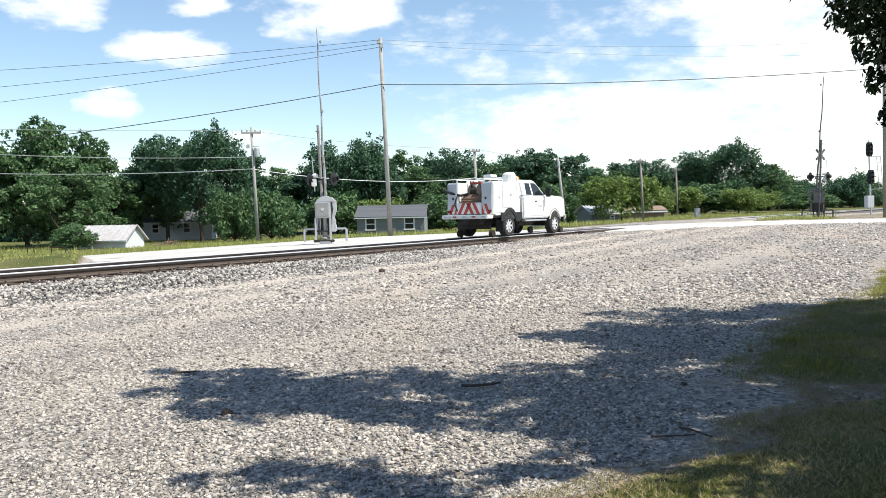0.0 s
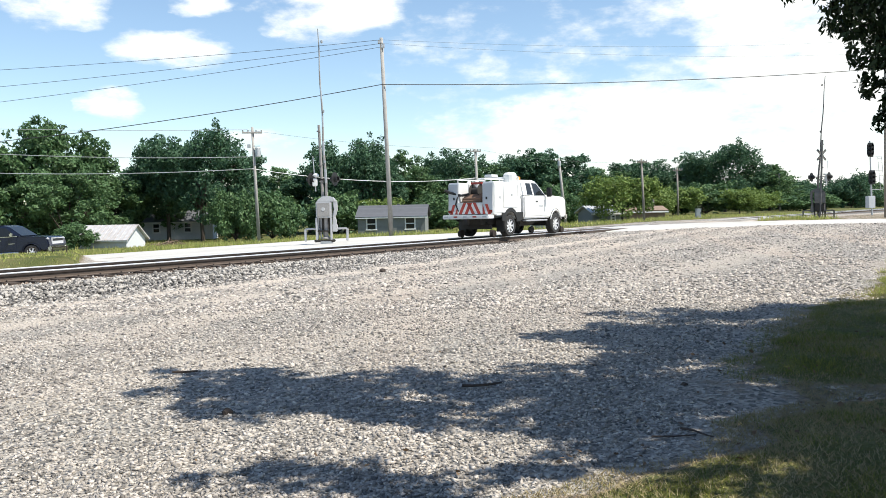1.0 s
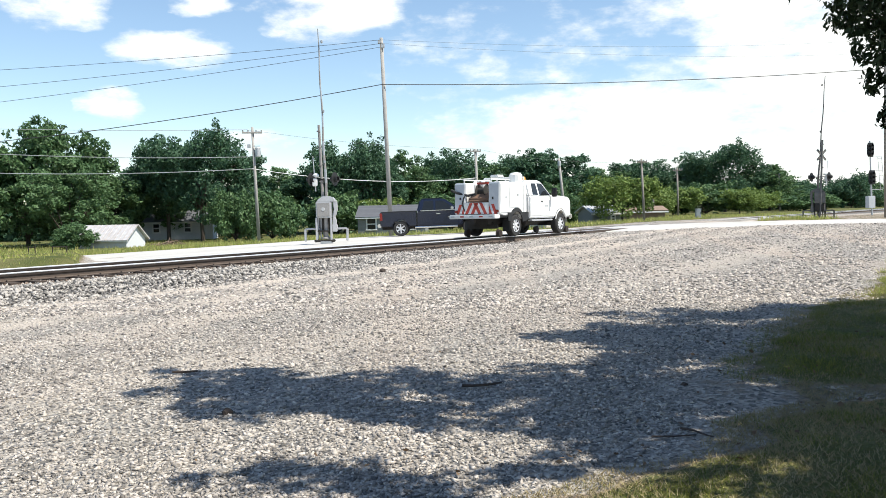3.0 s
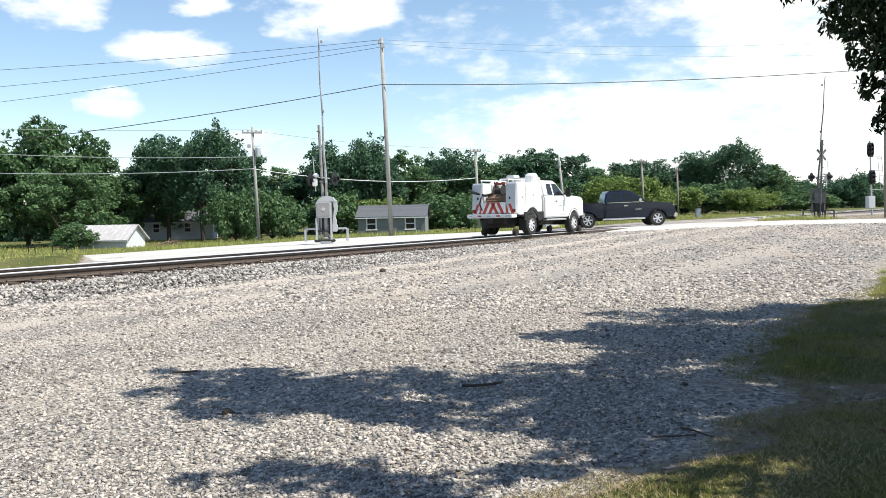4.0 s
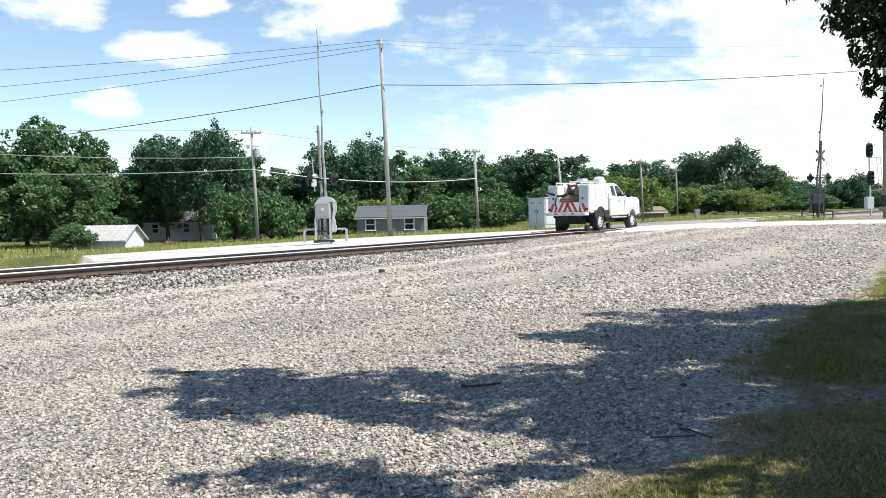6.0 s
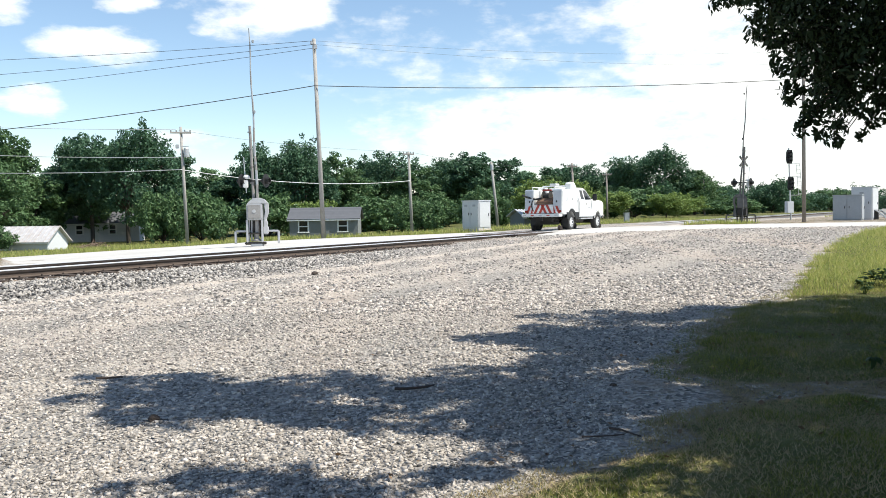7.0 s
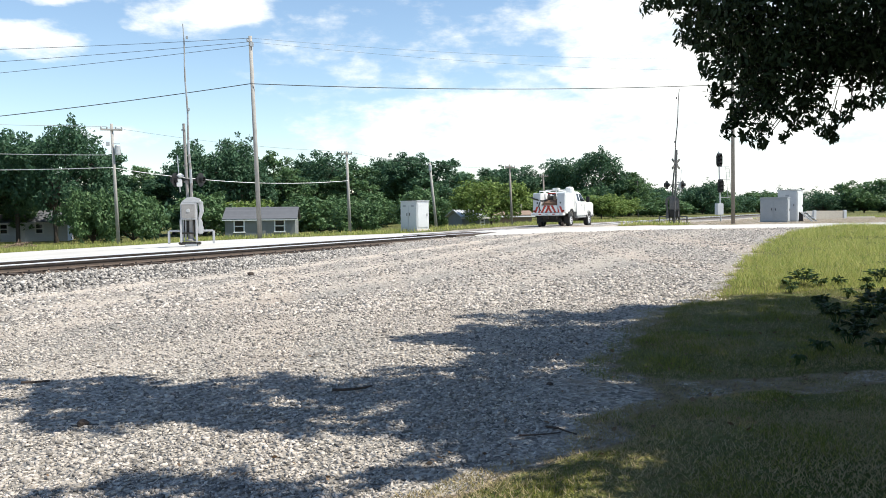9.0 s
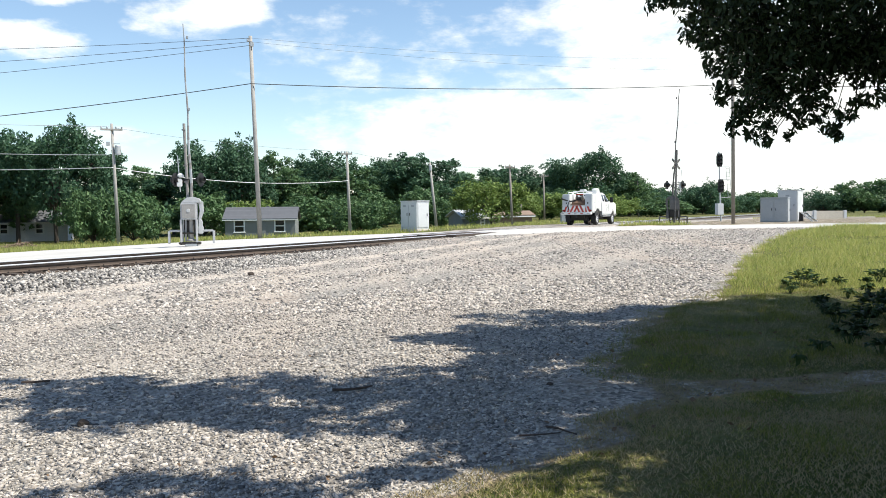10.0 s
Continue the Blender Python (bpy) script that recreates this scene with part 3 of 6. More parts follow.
def tree(name, seed, h, w, leaf, count=4200, size=0.34, trunk_h=0.22, label="", category="tree", group="", lobes=9, open_crown=0.5):
    """A tapered trunk whose limbs carry several uneven lobes, each a shell of many leaf clumps with gaps between, standing at the origin."""
    rng = np.random.default_rng(seed)
    ob = thing(name, Matrix(), label, category, group)
    bm = bmesh.new()
    th = h * trunk_h
    r = 0.022 * h
    rod((0, 0, -0.3), (0.01 * h * rng.normal(), 0, th), r, r * 0.75, 8, bm)
    blobs = []
    heart = []
    for i in range(lobes):
        u = (i + 0.5) / lobes
        a = i * 2.4 + 0.7 * rng.normal()
        lr = w * (0.17 + 0.11 * rng.random()) * (1.02 - 0.10 * u)
        reach = (w * 0.5 - lr * 0.65) * math.sin(math.pi * (0.22 + 0.62 * u)) ** 0.6 * (0.82 + 0.4 * rng.random())
        z = th * 0.75 + lr * 0.6 + (h - th * 0.75 - lr * 1.55) * u
        c = Vector((math.cos(a) * reach, math.sin(a) * reach, z))
        heart.append((np.array(c), lr * 0.62))
        base = Vector((0, 0, th * (0.65 + 0.35 * rng.random())))
        mid = base.lerp(c, 0.55) + Vector((0.03 * h * rng.normal(), 0, 0.03 * h))
        rod(base, mid, r * 0.5, r * 0.3, 6, bm)
        rod(mid, c, r * 0.3, r * 0.14, 5, bm)
        for k in range(int(11 + 5 * rng.random())):
            d = rng.normal(size=3) * np.array([1, 1, 0.8]) + np.array([0, 0, 0.30])
            d /= np.linalg.norm(d)
            p = np.array(c) + d * lr * (0.72 + 0.42 * rng.random())
            br = lr * (0.20 + 0.20 * rng.random())
            blobs.append((p, br))
            rod(c, Vector(p), r * 0.10, r * 0.04, 4, bm)
            if rng.random() < 0.6 * open_crown:
                blobs.append((p + d * br * 1.2 + rng.normal(size=3) * br * 0.5, br * 0.42))
    part("trunk", bm, "bark", ob, "dark rough bark")
    inner = leaf_cloud(rng, heart, count // 6, size * 1.25, corners=3)
    quads("crown", np.concatenate([leaf_cloud(rng, blobs, count - count // 6, size, corners=3), inner]), leaf, ob)
    return ob


OAK = "tall dense dark green broadleaf tree in the far row"
ELM = "broad green tree with an uneven crown in the far row"
BUSH = "low bright green roadside tree with foliage to the ground"
KINDS = {
    "oak_a": tree("tree", 11, 11.0, 9.0, "leaf_dark", 16500, 0.155, 0.36, OAK, group="trees behind the road", lobes=11),
    "oak_b": tree("tree", 12, 11.0, 7.5, "leaf_dark", 15000, 0.155, 0.16, OAK, group="trees behind the road", lobes=10),
    "oak_c": tree("tree", 17, 11.0, 10.0, "leaf_dark", 16500, 0.155, 0.36, OAK, group="trees behind the road", lobes=12),
    "elm_a": tree("tree", 13, 10.0, 8.0, "leaf_mid", 15500, 0.155, 0.12, ELM, group="trees behind the road", lobes=13),
    "elm_b": tree("tree", 14, 10.0, 7.0, "leaf_mid", 14500, 0.155, 0.10, ELM, group="trees behind the road", lobes=11),
    "bush_a": tree("tree", 15, 5.0, 6.5, "leaf_light", 11000, 0.13, 0.30, BUSH, group="trees behind the road", lobes=13),
    "grove": tree("tree", 19, 7.0, 10.0, "leaf_dark", 9000, 0.19, 0.06, "low dark green far tree with foliage to the ground", group="trees behind the road", lobes=15),
    "bush_b": tree("tree", 16, 4.0, 5.0, "leaf_mid", 8500, 0.13, 0.05, BUSH, group="trees behind the road", lobes=13),
}
SIZE = {"oak_a": (11, 9), "oak_b": (11, 7.5), "oak_c": (11, 10), "elm_a": (10, 8), "elm_b": (10, 7), "grove": (7, 10), "bush_a": (5, 6.5), "bush_b": (4, 5)}
# kind, x, y, top height above the sea of grass, crown width
TREES = [("elm_a", -52.0, 84, 10.6, 10), ("elm_a", -46.7, 82, 10.4, 9.0), ("elm_b", -43.4, 88, 11.9, 8.2), ("elm_b", -41.0, 92, 11.3, 7.5), ("elm_a", -37.6, 84, 7.2, 7.5), ("elm_b", -38.7, 97, 8.7, 8.0), ("elm_b", -34.9, 108, 8.5, 8.5),
         ("oak_a", -32.6, 100, 12.0, 8.8), ("oak_c", -28.0, 98, 12.3, 9.6), ("oak_b", -25.5, 104, 10.2, 7.5), ("bush_b", -22.7, 92, 4.3, 4.6), ("bush_b", -19.3, 95, 4.2, 5.6),
         ("elm_a", -25.5, 135, 8.6, 10.0), ("oak_b", -20.9, 132, 9.0, 9.0), ("oak_c", -14.8, 128, 12.6, 11.0), ("oak_a", -10.6, 130, 10.4, 9.0),
         ("elm_b", -6.9, 140, 11.3, 8.6), ("elm_a", -2.5, 138, 8.6, 9.0), ("oak_a", 1.7, 142, 12.0, 10.5), ("elm_b", 6.3, 140, 9.4, 9.0), ("oak_c", 10.8, 145, 11.0, 10.0),
         ("elm_a", 15.4, 146, 10.4, 9.0), ("oak_b", 19.6, 142, 11.6, 11.0), ("elm_b", 25.3, 150, 8.6, 9.0), ("elm_a", 30.5, 160, 8.2, 9.0),
         ("oak_b", 37.3, 170, 11.2, 10.5), ("elm_a", 41.3, 168, 9.3, 8.5), ("oak_a", 45.6, 165, 11.7, 10.5), ("elm_b", 51.5, 170, 9.2, 9.0), ("oak_c", 50.2, 150, 13.0, 11.0),
         ("elm_a", 57.5, 152, 9.0, 9.0), ("oak_b", 65.7, 170, 10.1, 5.6), ("elm_b", 62.0, 160, 7.5, 8.5), ("elm_a", 71.0, 178, 7.6, 10.0), ("elm_a", 78.5, 190, 6.9, 10.0),
         ("elm_b", 84.0, 200, 6.9, 10.0), ("elm_b", 92.0, 190, 8.3, 10.0), ("oak_a", 88.0, 196, 7.4, 10.0), ("elm_a", 99.0, 200, 7.4, 10.0), ("elm_b", 106.0, 214, 6.4, 12.0), ("elm_a", 114.0, 220, 6.0, 12.0),
         ("elm_a", 129.3, 230, 6.5, 12.0), ("oak_a", 138.4, 235, 7.8, 12.0), ("elm_b", 122.0, 240, 6.0, 12.0), ("elm_b", 127.4, 180, 7.9, 12.5), ("elm_a", 133.0, 176, 7.2, 13), ("elm_a", 153.6, 232, 4.4, 12.0),
         ("elm_a", 146.0, 250, 5.0, 13.0), ("elm_b", 163.0, 260, 5.0, 14.0), ("elm_b", 119.5, 184, 6.0, 10.0),
         ("bush_a", 17.2, 81, 4.75, 6.2), ("bush_b", 11.9, 92, 4.3, 4.6), ("bush_b", -31.9, 72.5, 1.2, 3.0), ("bush_b", 12.4, 96, 3.4, 5.4), ("bush_a", 26.5, 106, 3.7, 5.0), ("bush_a", 30.0, 110, 4.2, 6.6), ("bush_b", 35.9, 115, 4.6, 8.5), ("bush_a", 39.4, 112, 3.9, 6.0), ("bush_b", 4.5, 84, 2.9, 4.2), ("bush_a", 44.0, 120, 3.6, 7.0), ("bush_b", 60.0, 140, 3.4, 9.0), ("bush_b", 24.8, 118, 3.6, 6.5),
         ("bush_b", -15.0, 120, 4.5, 8.0), ("bush_a", -9.0, 122, 3.8, 7.0), ("bush_b", 1.0, 118, 4.0, 8.0), ("bush_b", 8.0, 124, 4.4, 8.0)]
TREES = [(("bush_b" if i % 3 == 2 else "grove") if y >= 176 and top < 8.4 else k, x, y, top, w) for i, (k, x, y, top, w) in enumerate(TREES)]
for i, (k, x, y, top, w) in enumerate(TREES):
    g = float(ground_z(np.array(float(x)), np.array(float(y))))
    o = KINDS[k] if i == [t[0] for t in TREES].index(k) else copy_thing(KINDS[k], Matrix())
    h0, w0 = SIZE[k]
    hz = (top - g) / h0 * (1.04 if x < -35 else 1.03 if y > 125 and x < 40 else 0.97 if y > 80 else 0.95)
    o.matrix_basis = pose(x, y, g, 0, 0, (i * 67) % 360) @ Matrix.Diagonal((w / w0 * (1.18 if y > 125 else 1.12), w / w0 * 1.05, hz, 1))


def understorey():
    """The dim thicket that closes the gaps between the far trunks."""
    rng = np.random.default_rng(5)
    blobs = []
    for i in range(420):
        x = -75 + 300 * rng.random()
        y = (114 if x < -20 else 150 if x < 30 else 182 if x < 80 else 262) + 8 * rng.random()
        g = float(ground_z(np.array(x), np.array(y)))
        blobs.append((np.array([x, y, g + 0.6 + 2.4 * rng.random()]), 1.5 + 1.3 * rng.random()))
    ob = quads("thicket", leaf_cloud(rng, blobs, 42000, 0.42, corners=3), "leaf_dark")
    tagged(ob, "dark green thicket filling the gaps below the far trees", "thicket", kind="stuff")


understorey()


def roadside_weeds():
    """Rank grass along the far verge and in the wedge before the road."""
    rng = np.random.default_rng(8)
    n = 170000
    x = -70 + 150 * rng.random(n)
    y = ROAD_FAR + 1.2 + 55 * rng.random(n) ** 2.4
    k = n // 4
    x[:k] = -32 + 26 * rng.random(k)
    y[:k] = 20 + 17.5 * rng.random(k)
    z = turf_zone(x, y)
    keep = (z > 0.55) & (np.sin(x * 0.7 + 1.6 * np.sin(y * 0.45)) + 0.6 * rng.normal(size=n) > -0.45)
    x, y = x[keep], y[keep]
    n = len(x)
    g = ground_z(x, y)
    h = (0.07 + 0.17 * rng.random(n) ** 2) * np.where(y > 46, 1.7, 0.8)
    a = rng.random(n) * 6.283
    w = 0.018 + 0.025 * rng.random(n)
    lean = rng.normal(size=(n, 2)) * 0.35 * h[:, None]
    base = np.stack([x, y, g - 0.02], 1)
    side = np.stack([np.cos(a) * w, np.sin(a) * w, 0 * w], 1)
    tip = base + np.stack([lean[:, 0], lean[:, 1], h], 1)
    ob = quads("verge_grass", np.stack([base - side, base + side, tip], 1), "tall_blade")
    tagged(ob, "rank yellow-green grass along the road verges", "grass", kind="stuff")


roadside_weeds()

# ---- poles and wires ----


def utility_pole(x, y, z, h, r, lean, mat, label, arms=(), extras=()):
    """lean: metres by which the top stands off in x. arms: (height, length, turn)."""
    ob = thing("utility_pole", pose(x, y, z), label, "utility pole")
    top = Vector((lean, 0, h))
    bm = bmesh.new()
    rod((0, 0, -0.4), top, r, r * 0.72, 12, bm)
    part("pole", bm, mat, ob, smooth=True)
    for hh, ln, turn in arms:
        c = top * (hh / h)
        d = Vector((math.cos(radians(turn)), math.sin(radians(turn)), 0.03)) * ln / 2
        m = Matrix.Translation(c + Vector((0, -r, 0))) @ Matrix.Rotation(radians(turn), 4, "Z")
        arm = part("crossarm", box(ln, 0.10, 0.12, (0, 0, -0.06), 0.01), mat, ob)
        arm.matrix_basis = m
        for u in (-0.46, -0.2, 0.2, 0.46):
            ins = part("insulator", disc_turned([(0.02, 0.0), (0.055, 0.02), (0.045, 0.08), (0.06, 0.10), (0.02, 0.15)], 8, axis="Z"), "cabinetgrey", ob)
            ins.matrix_basis = m @ Matrix.Translation((ln * u, 0, 0.06))
    for name, hh, off, size in extras:
        c = top * (hh / h)
        if name == "transformer":
            b = disc_turned([(size * 0.5, 0), (size * 0.52, 0.05), (size * 0.52, size * 1.6), (size * 0.45, size * 1.75)], 14, axis="Z")
        elif name == "junction_box":
            b = box(size, size * 0.6, size * 1.2, (0, 0, 0), 0.02)
        else:
            b = box(size * 2.2, 0.05, 0.05, (0, 0, 0), 0.01)
        o = part(name, b, "galv", ob)
        o.location = c + Vector(off)
    return ob


P1 = utility_pole(-12.7, 58, -0.4, 7.95, 0.125, -0.25, "polegrey", "weathered utility pole with one crossarm and a transformer", [(7.55, 1.35, 12)],
                  [("transformer", 5.9, (0.30, -0.1, 0), 0.36), ("cutout", 6.6, (0.25, -0.15, 0), 0.22), ("cutout", 6.2, (0.3, -0.15, 0), 0.2), ("junction_box", 6.5, (-0.28, -0.1, 0), 0.22)])
P2 = utility_pole(-2.96, 48, 0.1, 11.25, 0.135, -0.32, "polegrey", "tall slim weathered pole beside the road", [], [("junction_box", 11.0, (0.08, -0.16, -0.35), 0.2), ("junction_box", 10.9, (-0.12, -0.16, 0), 0.16)])
P3 = utility_pole(2.98, 70, -0.2, 6.8, 0.14, -0.2, "polegrey", "pale utility pole among the verge weeds", [(6.6, 0.9, 8)])
P4 = utility_pole(11.7, 80, -0.2, 6.5, 0.15, -0.65, "polegrey", "leaning pale pole with a small can near its top", [], [("transformer", 5.7, (-0.05, -0.2, 0), 0.3)])
P5 = utility_pole(17.9, 75, 0.2, 5.6, 0.12, -0.2, "pole", "weathered utility pole in front of the far trees", [(5.3, 0.9, 0)])
P6 = utility_pole(26.3, 50, 0.3, 15.6, 0.12, -0.12, "pole", "tall dark pole behind the road", [])
P7 = utility_pole(29.3, 105, 0.1, 6.2, 0.14, -0.1, "pole", "slim brown pole among the far bushes", [(5.9, 1.2, 0)])
P8 = utility_pole(24.5, 98, 0.1, 4.6, 0.13, -0.1, "pole", "short brown pole among the far bushes", [])
P9 = utility_pole(60.0, 150, 0.2, 6.8, 0.16, -0.2, "polegrey", "pale far pole among the trees", [])
P10 = utility_pole(175.0, 290, 0.2, 7.0, 0.6, 0, "pole", "far slim tower above the tree line", [])


def wire(pts, r, label, mat="wire"):
    """A hung cable through points, with sag in each span. pts: (x, y, z, sag of the next span)."""
    path = []
    for (x0, y0, z0, sag), (x1, y1, z1, _) in zip(pts, pts[1:]):
        for i in range(25 if (x1, y1, z1) == tuple(pts[-1][:3]) else 24):
            u = i / 24
            path.append(Vector((x0 + (x1 - x0) * u, y0 + (y1 - y0) * u, z0 + (z1 - z0) * u - 4 * sag * u * (1 - u))))
    bm = bmesh.new()
    prev = None
    for i, p in enumerate(path):
        d = (path[min(i + 1, len(path) - 1)] - path[max(i - 1, 0)]).normalized()
        side = d.cross(Vector((0, 0, 1))).normalized()
        up = side.cross(d)
        ring = [bm.verts.new(p + (side * math.cos(a) + up * math.sin(a)) * r) for a in (0.0, 1.2566, 2.5133, 3.7699, 5.0265)]
        for k in range(5):
            if prev:
                bm.faces.new((prev[k], prev[(k + 1) % 5], ring[(k + 1) % 5], ring[k]))
        if i in (0, len(path) - 1):
            bm.faces.new(ring)
        prev = ring
    bmesh.ops.recalc_face_normals(bm, faces=bm.faces)
    ob = part("cable", bm, mat)
    tagged(ob, label, "cable", "overhead cables", "")


CABLE = "thin dark overhead cable strung between poles"
# sun glare on these cables is put into their pale metal colour
PALE = "overhead cable coloured pale as if sunlit, before the trees"
wire([(-62.6, 48, 1.8 + 2.0, 0.3), (-20.86, 47.9, 6.34, 0.12), (-3.3, 47.85, 8.72, 0.30), (26.2, 49.85, 9.34, 0.3), (60, 52, 10.4, 0)], 0.022, CABLE)
for zl, zp, zr in ((9.89, 11.2, 14.9), (8.84, 11.0, 13.8), (7.89, 10.8, 12.4)):
    wire([(-52.0, 48, 2 * zl - zp + 0.6, 0.2), (-28.1, 47.95, zl, 0.15), (-3.28, 47.8, zp, 0)], 0.012, CABLE)
    if zr > 13:
        wire([(-3.28, 47.8, zp, 0.5), (36.7, 70, zr, 0)], 0.006, CABLE)
wire([(-33.0, 58, 6.25, 0.20), (-13.1, 57.85, 5.5, 0)], 0.022, PALE, "galv")
wire([(-33.0, 58, 4.87, 0.22), (-13.0, 57.85, 4.68, 0.55), (2.86, 69.8, 4.2, 0)], 0.026, PALE, "galv")
wire([(-33.0, 58, 7.9, 0.10), (-13.3, 57.8, 7.35, 0)], 0.016, PALE, "galv")
wire([(-13.3, 57.8, 7.35, 0.3), (2.8, 69.8, 6.6, 0.5), (17.7, 74.8, 5.6, 0.3), (29.1, 104.8, 6.0, 0)], 0.008, CABLE)


# ---- crossing gates ----


def crossing_gate(m, label, crossbuck, tilt=0.0, pale="alu", steel="galv", grey="cabinetgrey"):
    """A signal mast with flashers and a gate arm raised upright."""
    ob = thing("crossing_gate", m, label, "crossing gate")
    part("foundation", box(0.48, 0.48, 0.14, (0, 0, -0.12), 0.02), grey, ob)
    bm = bmesh.new()
    rod((0, 0, 0.1), (0, 0, 1.1), 0.085, 0.085, 12, bm)
    disc_turned([(0.2, 0.1), (0.2, 0.16), (0.1, 0.22), (0.085, 0.3)], 14, bm, "Z")
    part("mast_base", bm, "worngrey" if pale == "alu" else pale, ob, smooth=False)
    mast = part("mast", rod((-0.10, 0.22, 0.1), (-0.24, 0.22, 5.1), 0.065, 0.06, 10), steel, ob)
    for z in (2.6, 3.3, 4.1, 4.8):
        part("mast_step", box(0.16, 0.06, 0.05, (-0.16 - 0.02 * z, 0.16, z), 0.01), steel, mast)
    mech = part("mechanism_case", box(0.66, 0.5, 0.72, (-0.08, 0, 1.02), 0.04), pale, ob, "metal drive case")
    part("case_lid", box(0.54, 0.03, 0.58, (-0.08, -0.262, 1.09), 0.012), "worngrey" if pale == "alu" else grey, mech)
    part("maker_plate", disc_turned([(0.08, -0.285), (0.07, -0.292)], 12), pale, mech).location = (-0.08, 0.0, 1.40)
    hub = part("pivot_casting", slab([(-0.40, 1.72), (0.46, 1.72), (0.38, 1.90), (0.12, 1.98), (-0.14, 1.96), (-0.30, 1.84)], -0.15, 0.15, 0.03), pale, ob)
    # the counterweight yoke hangs beside the case
    yoke = slab([(0.30, 1.85), (0.50, 1.78), (0.52, 1.35), (0.40, 1.02), (0.46, 0.95), (0.46, 0.42), (0.30, 0.42), (0.30, 1.05), (0.36, 1.40)], -0.09, 0.09, 0.025)
    part("counterweight_arm", yoke, pale, ob, "counterweight arm of plain metal")
    part("counterweight", box(0.22, 0.30, 0.36, (0.38, 0.0, 0.40), 0.04), pale, ob)
    for x in (-0.40, 0.24):
        part("stand_leg", box(0.085, 0.12, 0.98, (x, -0.16, 0.06), 0.015), pale, ob)
    # added dark shelf and fill block for the dark interior under the drive case
    part("stand_shelf", box(0.72, 0.40, 0.06, (-0.08, 0.0, 0.42), 0.015), "under", ob)
    part("motor_case", box(0.46, 0.26, 0.46, (-0.10, 0.14, 0.50), 0.03), "under", ob, "dark block filling the gate's dark interior")
    part("ballast_foot", box(0.9, 0.34, 0.12, (-0.06, -0.05, -0.04), 0.03), "under", ob)
    # foot rails
    for sx in (-1, 1):
        bm = box(0.62, 0.09, 0.09, (sx * 0.6, 0, 0.50), 0.02)
        box(0.10, 0.10, 0.55, (sx * 0.92, 0, 0.0), 0.02, bm)
        part("guard_rail", bm, pale, ob, "plain tubular guard")
    for i in range(2):
        part("junction_leg", rod((-0.36 + 0.12 * i, 0.02, 0.1), (-0.32 + 0.1 * i, 0, 1.1), 0.03, 0.03, 8), pale, ob)
    arm = thing("gate_arm", Matrix(), "", "")
    arm.parent = ob
    arm.matrix_basis = Matrix.Translation((0, 0, 1.95)) @ Matrix.Rotation(radians(tilt), 4, "Y") @ Matrix.Translation((0, 0, -1.95))
    for k in ("category", "label", "group", "kind"):
        if k in arm:
            del arm[k]
    n = 12
    for i in range(n):
        z0, z1 = 1.95 + 7.3 * i / n, 1.95 + 7.3 * (i + 1) / n
        x0, x1 = 0.04 - 0.19 * i / n, 0.04 - 0.19 * (i + 1) / n
        wob = 0.02 * math.sin(i * 1.3)
        bm = rod((x0 + wob, 0, z0), (x1 + 0.02 * math.sin(i * 1.3 + 1.3), 0, z1), 0.062 - 0.0034 * i, 0.062 - 0.0034 * (i + 1), 6)
        part("arm_band", bm, grey if i % 2 else steel, arm)
    for z in (3.4, 5.6, 8.6):
        part("arm_lamp", box(0.09, 0.10, 0.13, (0.02, -0.08, z), 0.02), grey, arm)
    # flashers
    fl = part("flasher_bar", rod((-0.75, 0.15, 2.72), (0.55, 0.15, 2.72), 0.03, 0.03, 8), "black", ob)
    for x, face in ((-0.62, -1), (0.42, 1)):
        d = disc_turned([(0.30, 0.0), (0.30, 0.012)], 20)
        p = part("lamp_disc", d, "black", ob)
        p.matrix_basis = pose(x, 0.13, 2.72, 0, 0, 68)
        p2 = part("lamp_hood", disc_turned([(0.07, 0.22), (0.13, 0.16), (0.14, -0.16), (0.11, -0.16), (0.10, 0.0)], 14), "black", p)
        p3 = part("lens", disc_turned([(0.10, -0.02), (0.06, -0.04)], 14), "red", p)
    # second dark fill, added for the same dark interior
    part("cable_box", box(0.30, 0.26, 0.52, (0.06, 0.12, 0.5), 0.02), "under", ob, "dark box filling the gate's dark interior")
    b = part("bell", disc_turned([(0.02, 0.0), (0.13, 0.02), (0.15, 0.10), (0.09, 0.17), (0.02, 0.19)], 14, axis="Z"), "trim", ob, "white warning bell")
    b.location = (-0.42, 0.15, 2.80)
    part("white_box", box(0.22, 0.2, 0.34, (-0.46, 0.12, 2.42), 0.03), "trim", ob)
    part("rear_pipe", rod((-0.46, 0.3, 2.2), (-0.55, 0.3, 3.75), 0.025, 0.02, 8), "trim", ob)
    if crossbuck:
        for s in (-1, 1):
            o = part("crossbuck_blade", box(0.95, 0.02, 0.15, (0, 0, -0.075), 0.005), grey, ob, "crossbuck blade seen from its grey back")
            o.matrix_basis = pose(-0.18, 0.0 + 0.012 * s, 4.15, 0, 45 * s, -139)
            part("blade_strap", box(0.05, 0.02, 0.15, (0, -0.02, -0.075)), steel, o)
    return ob


GATE_LABEL = "silver railway crossing gate with its long arm raised"
crossing_gate(pose(-5.14, 37.0, 0.30, 0, 0, 0), GATE_LABEL, False, 0.0, "alu", "worngrey", "cabinetgrey")
g2 = crossing_gate(pose(24.5, 55.0, 0.50, 0, 0, 155), "dull dark railway crossing gate with crossbuck and raised arm", True, -2.0, "darksteel", "darksteel", "darksteel")


